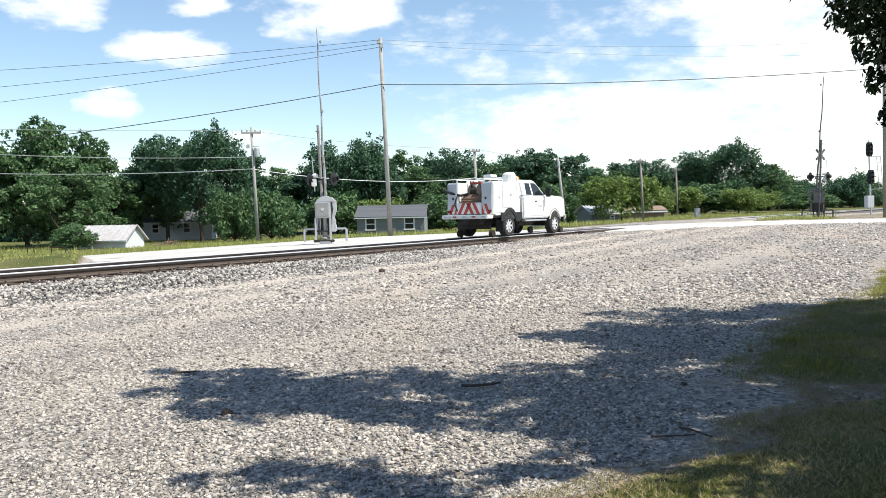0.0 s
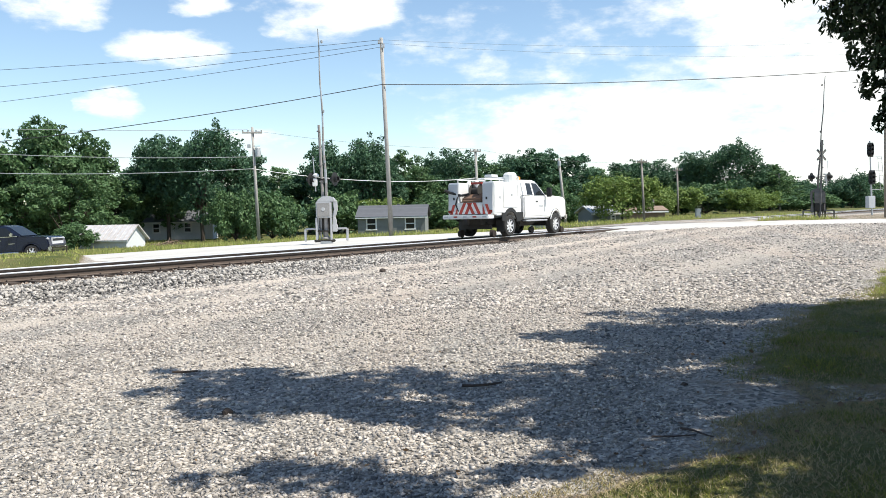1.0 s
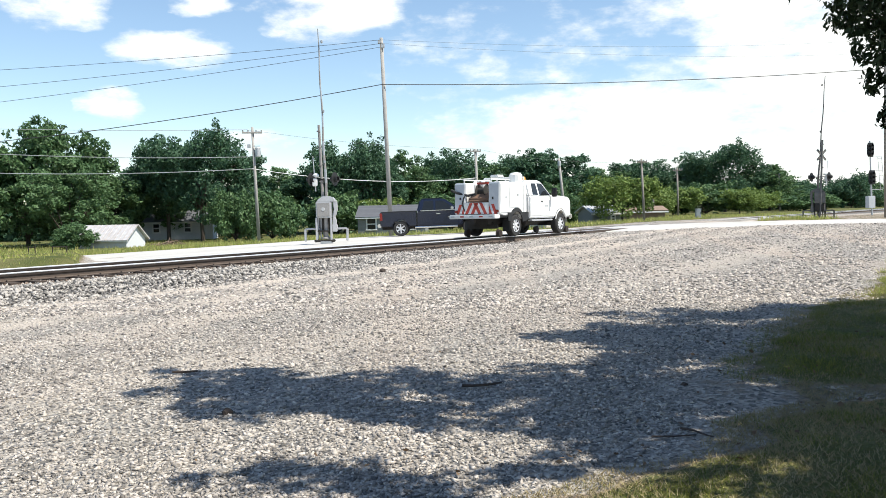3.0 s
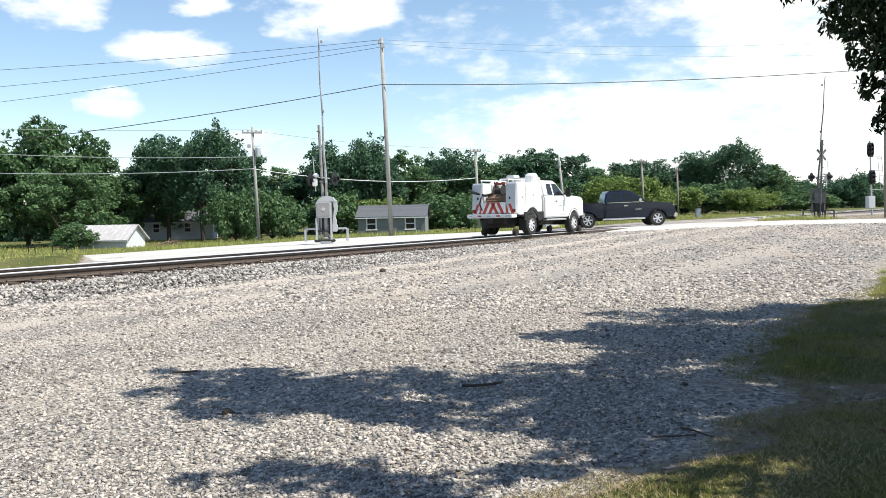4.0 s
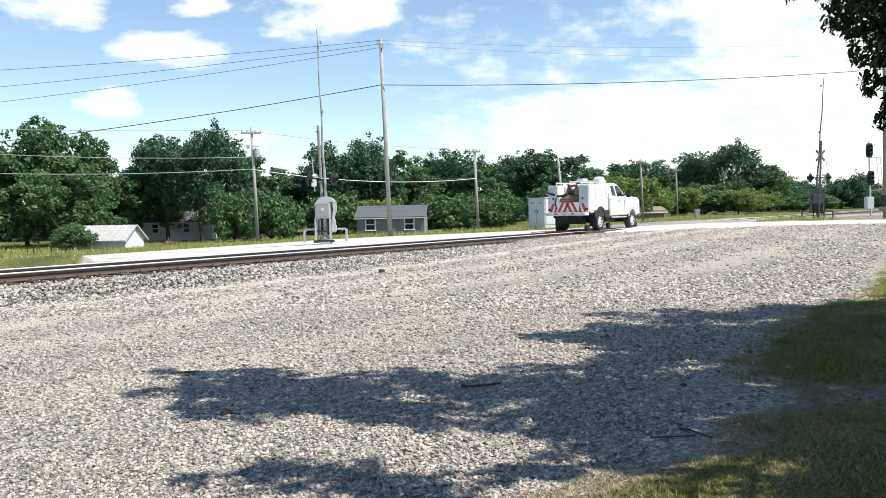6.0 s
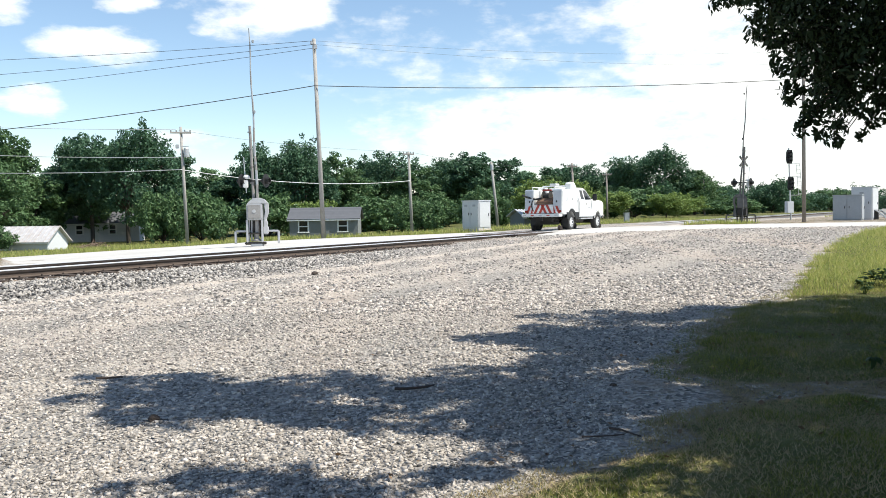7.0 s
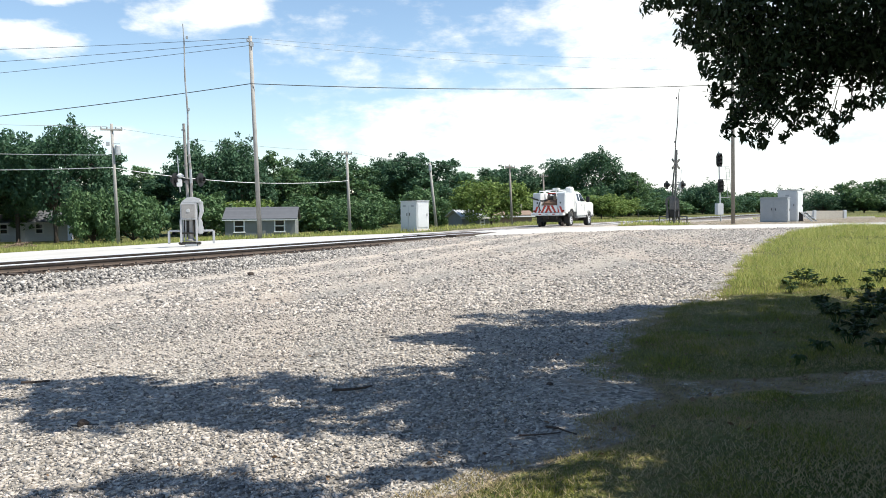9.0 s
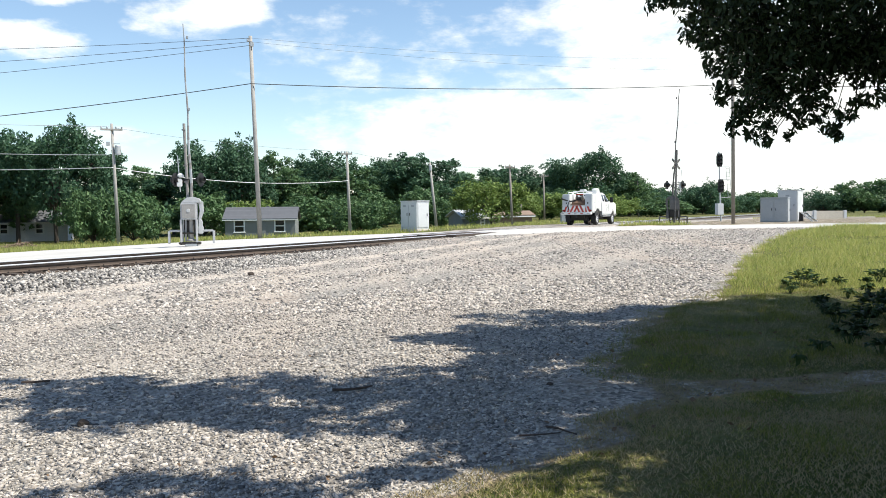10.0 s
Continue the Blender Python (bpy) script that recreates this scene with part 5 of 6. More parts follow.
    part("roof_tank", disc_turned([(0.24, 1.88), (0.25, 1.92), (0.25, 2.30), (0.19, 2.38), (0.06, 2.40)], 14, None, "Z"), "trim", ob, "white drum on the compartment top").location = (0.45, -0.74, 0)
    part("roof_box", box(0.5, 0.35, 0.12, (0.45, 0.1, 2.08), 0.03), "trim", ob)
    part("roof_box_post", rod((0.45, 0.1, 1.75), (0.45, 0.1, 2.1), 0.03), "trim", ob)
    part("load_rack", pipe([(0.78, -0.9, 1.88), (0.78, -0.9, 2.08), (0.78, 0.9, 2.08), (0.78, 0.9, 1.88)], 0.03, 8), "white", ob)
    be = part("beacon", disc_turned([(0.07, 0), (0.075, 0.03), (0.065, 0.12), (0.03, 0.15)], 12, None, "Z"), "amber", ob, "amber roof beacon")
    be.location = (2.05, -0.2, 2.01)
    # wheels and rail gear
    for x in (0.0, WB):
        for s in (-1, 1):
            wheel(ob, x, s * 0.85, R, 0.27, s, "rim", 8)
    part("rear_axle", rod((0, -0.8, R), (0, 0.8, R), 0.09), "under", ob)
    part("front_axle", rod((WB, -0.8, R), (WB, 0.8, R), 0.07), "under", ob)
    for x in (-0.82, WB + 0.98):
        g = part("rail_gear_frame", box(0.16, 1.3, 0.14, (x, 0, 0.28), 0.02), "under", ob)
        part("gear_arm", box(0.5, 0.12, 0.10, (x + 0.18, 0.45, 0.42), 0.02), "under", g)
        part("gear_arm", box(0.5, 0.12, 0.10, (x + 0.18, -0.45, 0.42), 0.02), "under", g)
        for s in (-1, 1):
            rw = part("rail_wheel", disc_turned([(0.06, s * 0.06), (0.125, s * 0.06), (0.13, -s * 0.045), (0.155, -s * 0.05), (0.155, -s * 0.07), (0.05, -s * 0.07)], 18), "rail", ob, "small flanged steel wheel")
            rw.location = (x, s * 0.7236, 0.131)
            rw["radius"] = 0.131
    for s in (-1, 1):
        part("mud_flap", box(0.02, 0.32, 0.42, (-0.52, s * 0.85, 0.18), 0.004), "black", ob, "black mud flap")
    return ob


def build_pickup():
    """Dark extended-cab pickup; origin on the road below the rear axle, x forward."""
    ob = thing("pickup_truck", Matrix(), "dark blue-grey extended-cab pickup truck with alloy wheels", "pickup truck")
    R, WB, H = 0.385, 3.62, 0.99
    body = [(4.50, 0.50), (4.56, 0.72), (4.50, 1.05), (4.36, 1.13), (3.6, 1.20), (2.75, 1.23), (2.2, 1.22), (0.86, 1.20), (0.86, 0.48)]
    front = body[:-1] + [(0.86, 0.46)] + arch(WB, 0.47, 0.46, cz=0.385)[::-1]
    part("front_body", slab(front, -H, H, 0.055), "navy", ob)
    bed = [(0.83, 0.50), (0.83, 1.24), (-1.01, 1.24), (-1.05, 1.18), (-1.05, 0.55), (-0.96, 0.50)] + arch(0.0, 0.47, 0.50, cz=0.385)[::-1]
    for s in (-1, 1):
        part("bed_side", slab(bed, s * 0.80, s * H, 0.03), "navy", ob)
        part("bed_rail_cap", box(1.84, 0.14, 0.025, (-0.10, s * 0.9, 1.238), 0.008), "black", ob)
        part("tail_light", box(0.16, 0.10, 0.40, (-0.99, s * 0.955, 0.80), 0.02), "red", ob, "red tail light")
    part("bed_floor", box(1.84, 1.66, 0.08, (-0.10, 0, 0.62), 0.01), "under", ob)
    part("bed_front", box(0.06, 1.66, 0.62, (0.80, 0, 0.62), 0.01), "navy", ob)
    tg = part("tailgate", box(0.07, 1.70, 0.62, (-1.035, 0, 0.60), 0.02), "navy", ob)
    part("tailgate_handle", box(0.03, 0.26, 0.07, (-1.08, 0, 1.06), 0.01), "chrome", tg)
    part("plate_bar", box(0.01, 0.30, 0.14, (-1.205, 0.0, 0.52), 0.002), "trim", ob, "plain white plate")
    cab, lean = cab_shell(ob, [(3.14, 1.20), (2.38, 1.76), (2.12, 1.83), (1.20, 1.84), (1.04, 1.78), (0.86, 1.20)], H - 0.04, "navy", 0.06, 0.80, 1.2, 1.84)
    pane(cab, [(2.86, 1.26), (2.28, 1.70), (1.84, 1.73), (1.84, 1.25)], H - 0.04, lean)
    pane(cab, [(1.74, 1.26), (1.74, 1.73), (1.26, 1.73), (1.12, 1.27)], H - 0.04, lean, "quarter_window")
    cross_pane(cab, 3.08, 1.26, 0.82, 2.42, 1.73, 0.70, 0.02, "windscreen")
    cross_pane(cab, 0.905, 1.30, 0.78, 1.03, 1.72, 0.68, -0.025, "rear_window")
    part("roof_highlight_trim", box(0.9, 1.45, 0.02, (1.65, 0, 1.835), 0.008), "navy", ob)
    for s in (-1, 1):
        d = part("door", slab([(2.84, 0.58), (2.92, 1.20), (1.80, 1.21), (1.80, 0.58)], s * (H - 0.002), s * (H + 0.010), 0.005), "navy", ob)
        part("door_handle", box(0.20, 0.03, 0.05, (1.98, s * (H + 0.02), 1.04), 0.01), "chrome", d, "bright door handle")
        part("badge_bar", box(0.32, 0.006, 0.035, (2.62, s * (H + 0.013), 0.86)), "chrome", d)
        d2 = part("rear_door", slab([(1.78, 0.58), (1.78, 1.21), (0.98, 1.20), (0.98, 0.58)], s * (H - 0.002), s * (H + 0.010), 0.005), "navy", ob)
        part("belt_trim", box(1.9, 0.012, 0.03, (1.98, s * (H - 0.01), 1.222), 0.004), "chrome", ob, "bright belt moulding")
        part("mirror", box(0.16, 0.20, 0.18, (2.70, s * (H + 0.10), 1.24), 0.04), "chrome", ob, "bright door mirror")
        part("running_board", rod((0.75, s * (H - 0.02), 0.42), (2.95, s * (H - 0.02), 0.42), 0.05), "chrome", ob, "bright tubular side step")
        part("headlight", box(0.30, 0.20, 0.28, (4.36, s * 0.86, 0.82), 0.05), "rim", ob)
        part("fog_lamp", box(0.05, 0.14, 0.10, (4.60, s * 0.72, 0.52), 0.02), "trim", ob)
        part("fender_lip", pipe([(x, s * (H + 0.004), z) for x, z in arch(WB, 0.46, 0.44, cz=0.385)], 0.02, 6), "navy", ob)
        part("fender_lip", pipe([(x, s * (H + 0.004), z) for x, z in arch(0, 0.46, 0.44, cz=0.385)], 0.02, 6), "navy", ob)
    part("grille", box(0.06, 1.30, 0.36, (4.53, 0, 0.72), 0.03), "rim", ob)
    part("grille_mesh", box(0.02, 1.15, 0.12, (4.565, 0, 0.90), 0.005), "black", ob)
    part("front_bumper", box(0.24, 1.96, 0.24, (4.54, 0, 0.42), 0.06), "chrome", ob)
    part("front_apron", box(0.14, 1.8, 0.16, (4.50, 0, 0.28), 0.03), "black", ob)
    part("rear_bumper", box(0.22, 1.92, 0.20, (-1.09, 0, 0.46), 0.04), "chrome", ob)
    part("chassis", box(5.2, 0.9, 0.2, (1.6, 0, 0.34), 0.03), "under", ob)
    part("floor_pan", box(1.9, 1.7, 0.14, (1.9, 0, 0.42), 0.03), "under", ob)
    for x in (0.0, WB):
        for s in (-1, 1):
            wheel(ob, x, s * 0.86, R, 0.26, s, "rim", 6)
        part("axle", rod((x, -0.8, R), (x, 0.8, R), 0.07), "under", ob)
    return ob


service_truck = build_service_truck()


def restyle(o, fx, fz):
    """Draws the body out to its true proportions while the round parts stay round."""
    for c in o.children:
        if c.location.length > 0:
            c.location = (c.location.x * fx, c.location.y, c.location.z * (1 if "wheel" in c.name else fz))
        else:
            if not c.data.get("drawn"):
                c.data.transform(Matrix.Diagonal((fx, 1, fz, 1)))
                c.data["drawn"] = 1
            restyle(c, fx, fz)


restyle(service_truck, 0.94, 1.065)
service_truck.scale = (1.04, 1.04, 1.04)
pickup_truck = build_pickup()
restyle(pickup_truck, 0.97, 1.0)


# ---- the shade tree over the verge ----


def shade_tree():
    rng = np.random.default_rng(21)
    base = Vector((10.6, 7.4, float(ground_z(np.array(10.6), np.array(7.4)))))
    ob = thing("shade_tree", Matrix.Translation(base), "large dark leafy tree overhanging the gravel verge", "tree")
    # shade on the ground, (x, y, radius), lifted along the sun's way to the height of each bough
    shade = [(-2.5, 7.9, 0.22), (-2.05, 7.3, 0.35), (-1.6, 7.55, 0.45), (-1.45, 6.75, 0.45), (-0.95, 6.95, 0.55), (-0.45, 7.35, 0.50), (-0.35, 6.35, 0.40),
             (0.12, 6.5, 0.45), (0.50, 7.15, 0.60), (0.65, 5.9, 0.35), (1.15, 6.4, 0.55), (1.65, 6.95, 0.6), (1.45, 7.7, 0.55), (1.35, 9.75, 0.30), (2.2, 10.7, 0.45), (1.9, 9.6, 0.5),
             (3.15, 11.5, 0.5), (3.8, 11.5, 0.5), (2.15, 8.8, 0.6), (2.7, 8.7, 0.6), (3.5, 9.4, 0.7), (4.7, 11.7, 0.55), (2.7, 10.0, 0.6), (2.9, 7.6, 0.6),
             (-0.95, 4.65, 0.28), (-0.55, 4.5, 0.30), (0.95, 5.35, 0.25), (1.6, 5.85, 0.38), (2.4, 6.1, 0.4), (2.2, 6.9, 0.55), (3.1, 6.4, 0.6), (-0.2, 4.2, 0.3),
             (3.6, 8.2, 0.6), (4.3, 9.0, 0.6), (4.2, 10.3, 0.6), (5.2, 10.4, 0.6), (5.5, 11.6, 0.6), (5.0, 8.2, 0.6), (4.2, 7.1, 0.6), (3.6, 5.5, 0.5), (4.6, 5.8, 0.6),
             (5.6, 6.8, 0.7), (6.2, 8.2, 0.7), (6.3, 9.6, 0.7), (6.6, 11.0, 0.6), (7.4, 9.8, 0.7), (7.4, 8.2, 0.7), (6.8, 6.8, 0.7), (6.0, 5.4, 0.7), (3.2, 4.4, 0.4), (4.6, 4.4, 0.6), (8.2, 9.2, 0.7), (8.2, 7.4, 0.7), (7.2, 5.4, 0.7), (7.5, 11.0, 0.6), (6.4, 12.2, 0.5), (7.6, 12.3, 0.5), (5.6, 3.8, 0.6), (7.0, 4.0, 0.6), (3.0, 3.2, 0.4), (4.2, 2.6, 0.6), (2.9, 4.8, 0.5), (2.2, 5.6, 0.5), (2.9, 5.5, 0.5), (3.3, 5.0, 0.5), (2.6, 4.5, 0.45), (3.5, 4.4, 0.5), (2.0, 5.1, 0.3), (0.9, 5.6, 0.32), (1.3, 5.4, 0.32), (1.9, 6.6, 0.4), (2.4, 3.7, 0.5), (2.5, 5.2, 0.4), (1.9, 4.0, 0.35), (3.8, 4.9, 0.6), (5.2, 5.0, 0.6), (3.6, 3.8, 0.6), (0.45, 4.75, 0.18), (1.1, 4.85, 0.28), (0.85, 5.0, 0.2), (4.3, 6.6, 0.5), (3.8, 6.75, 0.4), (4.9, 6.9, 0.5), (5.6, 9.3, 0.5), (5.2, 9.5, 0.4), (1.5, 5.0, 0.22), (1.6, 6.2, 0.4), (2.6, 7.2, 0.5), (3.4, 7.0, 0.5), (4.9, 6.6, 0.6), (5.8, 7.6, 0.6), (7.0, 7.4, 0.6)]
    cot = 1 / math.tan(radians(SUN_EL))
    ux, uy = math.sin(radians(SUN_AZ)) * cot, math.cos(radians(SUN_AZ)) * cot
    boughs = []
    for x, y, r in shade:
        for k in range(15 if x > 3.6 else 9):
            h = (4.9 if y > 8.5 else 5.4) + 2.6 * rng.random()
            if x > 4:
                h += 0.6
            dx, dy = r * 0.72 * rng.normal(size=2)
            boughs.append((np.array([x + dx + ux * h, y + dy + uy * h, h]) - np.array(base), r * (0.34 + 0.36 * rng.random())))
    # unseen body of the crown, over and behind the standpoint, added to block skylight
    for k in range(95):
        h = 5.5 + 4.0 * rng.random()
        x, y = -3.0 + 13.0 * rng.random(), -7.0 + 10.2 * rng.random()
        boughs.append((np.array([x + ux * h, y + uy * h - 0.4, h]) - np.array(base), 0.75 + 0.3 * rng.random()))
    # unseen low skirt round the trunk, added to block light from the right
    for k in range(70):
        y = 1.0 + 11.0 * rng.random()
        x = 0.8 * y + 1.6 + 5.0 * rng.random()
        boughs.append((np.array([x, y, 1.6 + 3.6 * rng.random()]) - np.array(base), 0.7 + 0.3 * rng.random()))
    bm = bmesh.new()
    fork = Vector((-0.4, 0.1, 3.0))
    rod((0, 0, -0.4), (-0.1, 0, 1.6), 0.36, 0.30, 12, bm)
    rod((-0.1, 0, 1.6), fork, 0.30, 0.26, 12, bm)
    part("trunk", bm, "bark", ob, "thick rough trunk", smooth=True)
    limbs = [fork + Vector(d) for d in ((-2.2, -0.6, 2.6), (-2.0, 1.8, 2.2), (-0.6, -2.2, 2.6), (0.9, 0.9, 2.8), (-3.4, 0.6, 3.0), (-1.6, 3.2, 2.3))]
    for e in limbs:
        b = bmesh.new()
        mid = fork.lerp(e, 0.5) + Vector((0, 0, 0.25))
        rod(fork, mid, 0.15, 0.11, 8, b)
        rod(mid, e, 0.11, 0.07, 8, b)
        for c, r in boughs:
            c = Vector(c)
            if min(limbs, key=lambda q: (q - c).length) is e and (e - c).length < 2.6:
                rod(e, e.lerp(c, 0.5) + Vector((0, 0, 0.2)), 0.028, 0.018, 5, b)
                rod(e.lerp(c, 0.5) + Vector((0, 0, 0.2)), c, 0.018, 0.006, 5, b)
        part("limb", b, "bark", ob)
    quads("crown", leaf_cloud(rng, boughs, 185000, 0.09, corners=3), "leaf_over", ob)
    # the drooping sprays at the crown's edge
    droop = [(4.6, 9.0, 3.5, 0.4), (5.2, 8.9, 3.4, 0.45), (5.8, 8.8, 3.35, 0.45), (5.0, 8.9, 3.0, 0.35), (5.6, 8.7, 3.05, 0.3), (4.9, 8.7, 2.75, 0.22), (6.2, 8.6, 3.2, 0.4), (3.88, 8.6, 3.84, 0.30), (3.75, 8.8, 3.80, 0.16), (4.36, 8.4, 3.58, 0.42), (4.09, 8.7, 3.40, 0.17), (4.25, 8.5, 3.24, 0.09), (4.82, 8.2, 3.49, 0.5), (5.32, 8.0, 3.46, 0.5), (5.9, 8.0, 3.41, 0.5),
             (4.64, 8.4, 3.09, 0.34), (4.39, 8.6, 2.99, 0.17), (4.36, 8.6, 2.76, 0.13), (4.95, 8.2, 3.03, 0.42), (5.39, 8.1, 3.1, 0.30), (5.84, 8.0, 3.09, 0.33), (4.70, 8.4, 2.66, 0.28), (5.01, 8.3, 2.60, 0.23), (4.54, 8.5, 2.46, 0.11),
             (4.45, 8.5, 2.40, 0.07), (4.75, 8.4, 2.34, 0.14), (4.78, 8.4, 2.21, 0.06), (5.4, 8.2, 2.44, 0.17), (5.39, 8.2, 2.29, 0.07), (5.21, 8.2, 2.64, 0.17), (5.66, 8.1, 2.60, 0.11), (5.83, 8.0, 2.65, 0.10), (5.01, 8.3, 2.29, 0.05), (6.1, 8.0, 2.95, 0.4), (6.3, 8.0, 3.5, 0.5), (6.5, 8.1, 3.0, 0.4),
             (6.3, 8.6, 4.25, 0.5), (6.8, 8.6, 4.3, 0.5), (6.0, 8.4, 4.35, 0.5), (6.9, 8.8, 3.8, 0.45), (6.5, 8.3, 3.7, 0.4), (4.5, 8.9, 3.95, 0.45), (5.1, 8.8, 3.95, 0.5), (5.8, 8.7, 3.95, 0.5)]
    blobs = [(np.array([x, y, z]) - np.array(base), r * 0.90) for x, y, z, r in droop]
    for c, r in blobs[:]:
        if r < 0.45:
            for k in range(2):
                d = rng.normal(size=3) * np.array([1, 0.6, 0.8]) + np.array([-0.2, 0, -0.3])
                d /= np.linalg.norm(d)
                blobs.append((c + d * (r * 1.08 + 0.03), 0.035 + 0.035 * rng.random()))
    cl = leaf_cloud(rng, blobs, 28000, 0.035, 0.45, 0.42, 6)
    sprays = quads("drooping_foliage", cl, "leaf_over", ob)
    b = bmesh.new()
    for c, r in blobs:
        c = Vector(c)
        up = Vector((-4.6 + 0.35 * (c.x + 4.6), 1.0, 3.2))
        tip = c + Vector((0.05, 0, 0.1))
        rod(tip.lerp(up, min(1.0, (r + 0.22) / (up - tip).length)), tip, 0.007, 0.003, 4, b)
    twigs = tagged(part("twig_spray", b, "bark", ob), kind="stuff")
    return sprays, twigs


swaying = shade_tree()


# ---- loose stone, turf and litter ----


def stones(name, p, size, mat, label, rng, flat=0.7):
    """Angular chips: six-cornered rocks of random proportion and turn."""
    n = len(p)
    v = np.array([[1, 0, 0], [-1, 0, 0], [0, 1, 0], [0, -1, 0], [0, 0, 1], [0, 0, -1]], float)
    v = v[None] * (0.6 + 0.65 * rng.random((n, 6, 1))) + 0.28 * rng.normal(size=(n, 6, 3))
    v *= (size[:, None] * (0.65 + 0.6 * rng.random((n, 3))))[:, None, :]
    q = rng.normal(size=(n, 4))
    q /= np.linalg.norm(q, axis=1)[:, None]
    a, b, c, d = q.T
    m = np.stack([1 - 2 * (c * c + d * d), 2 * (b * c - d * a), 2 * (b * d + c * a), 2 * (b * c + d * a), 1 - 2 * (b * b + d * d), 2 * (c * d - b * a),
                  2 * (b * d - c * a), 2 * (c * d + b * a), 1 - 2 * (b * b + c * c)], 1).reshape(n, 3, 3)
    v = np.einsum("nij,nkj->nki", m, v)
    v[:, :, 2] *= flat
    v += p[:, None, :]
    tri = np.array([[0, 2, 4], [2, 1, 4], [1, 3, 4], [3, 0, 4], [2, 0, 5], [1, 2, 5], [3, 1, 5], [0, 3, 5]])
    idx = (tri[None] + 6 * np.arange(n)[:, None, None]).reshape(-1)
    me = bpy.data.meshes.new(name)
    me.vertices.add(n * 6)
    me.vertices.foreach_set("co", v.astype(np.float32).ravel())
    me.loops.add(len(idx))
    me.loops.foreach_set("vertex_index", idx.astype(np.int32))
    me.polygons.add(len(idx) // 3)
    me.polygons.foreach_set("loop_start", np.arange(0, len(idx), 3, dtype=np.int32))
    me.update(calc_edges=True)
    me.materials.append(M[mat])
    ob = new(name, me)
    return tagged(ob, label, "gravel", kind="stuff")


def lot_height(x, y):
    """The sheet's own height, with its lumps."""
    g = ground_z(x, y)
    r = np.array([noise.noise((a * 0.5, b * 0.5, 0)) for a, b in zip(x, y)])
    l = np.array([noise.noise((a * 2.1, b * 2.1, 7)) for a, b in zip(x, y)])
    return g + 0.03 * r + 0.012 * l, r


def off_lane(x, y):
    """How much loose stone lies there: little on the dusty lanes."""
    q = track_side(x, y)
    keep = np.ones_like(q)
    for at, half, strong in LANES:
        keep = keep * (1 - 0.85 * strong * np.exp(-(((q + at) / half) ** 2)))
    return keep


def scatter_gravel():
    rng = np.random.default_rng(31)
    n = 88000
    # thinner with distance, over the wedge that the lot covers
    y = 3.9 + 10.5 * rng.random(n) ** 1.5
    x = (-0.62 + 1.4 * rng.random(n)) * y
    bare = smooth01(6.0, 6.3, y) * smooth01(7.2, 6.9, y) * smooth01(1.7, 2.4, x)
    keep = (x < edge_x(y) + 0.15 - 0.5 * rng.random(n) ** 2) & (rng.random(n) > 0.65 * bare) & (track_side(x, y) < -2.2)
    x, y = x[keep], y[keep]
    patch = np.array([noise.noise((a * 0.55, b * 0.07, 4)) for a, b in zip(track_side(x, y), x * ALONG.x + y * ALONG.y)])
    keep = rng.random(len(x)) < np.clip(0.85 + 0.9 * patch, 0.35, 1) * off_lane(x, y)
    x, y = x[keep], y[keep]
    z, _ = lot_height(x, y)
    s = 0.008 + 0.015 * rng.random(len(x)) ** 2.0 + 0.0010 * (y - 4)
    stones("loose_gravel", np.stack([x, y, z + s * 0.15], 1), s, "stone", "pale angular limestone chips strewn over the lot", rng)
    n = 95000
    y = 13.0 + 25 * rng.random(n) ** 1.25
    x = (-0.62 + 1.35 * rng.random(n)) * y
    keep = (x < edge_x(y) + 0.3) & (track_side(x, y) < -2.0) & (y < ROAD_NEAR - 0.6)
    x, y = x[keep], y[keep]
    patch = np.array([noise.noise((a * 0.55, b * 0.07, 4)) for a, b in zip(track_side(x, y), x * ALONG.x + y * ALONG.y)])
    keep = rng.random(len(x)) < np.clip(0.85 + 1.3 * patch, 0.15, 1) * off_lane(x, y)
    x, y = x[keep], y[keep]
    z, _ = lot_height(x, y)
    s = 0.026 + 0.034 * rng.random(len(x)) ** 2
    stones("far_gravel", np.stack([x, y, z], 1), s, "stone", "pale crushed stone on the far part of the lot", rng, 0.6)


scatter_gravel()


def scatter_ballast():
    rng = np.random.default_rng(33)
    n = 34000
    s = -12 + 48 * rng.random(n) ** 1.15
    q = -2.9 + 2.75 * rng.random(n)
    k = n // 8
    q[:k] = 0.1 + 1.3 * rng.random(k)
    x = TRACK_AT.x + ALONG.x * s + ACROSS.x * q
    y = TRACK_AT.y + ALONG.y * s + ACROSS.y * q
    yr = TRACK_AT.y + ALONG.y * s
    zr = rail_z(yr) - 0.255 - 0.07 * smooth01(ROAD_NEAR - 3, ROAD_NEAR - 0.5, yr)
    g = ground_z(x, y) - 0.04
    t = np.clip((-1.15 - q) / 1.6, 0, 1)
    z = np.where(q < -1.15, zr + (np.minimum(g, zr - 0.1) - zr) * t, zr + 0.0)
    z = np.maximum(z, g)
    size = 0.028 + 0.034 * rng.random(n) ** 1.4
    keep = y < ROAD_NEAR - 0.8
    stones("ballast_stones", np.stack([x, y, z + 0.015], 1)[keep], size[keep], "ballast", "coarse grey crushed rock on the track shoulder", rng, 0.85)
    near = (y < ROAD_NEAR - 0.8) & (q > -0.62) & (q < 0.3) & (rng.random(n) < 0.7)
    stones("stained_ballast", np.stack([x, y + 0.01, z + 0.03], 1)[near], size[near] * 0.9, "rustballast", "rust-stained crushed rock along the rail", rng, 0.7)


scatter_ballast()


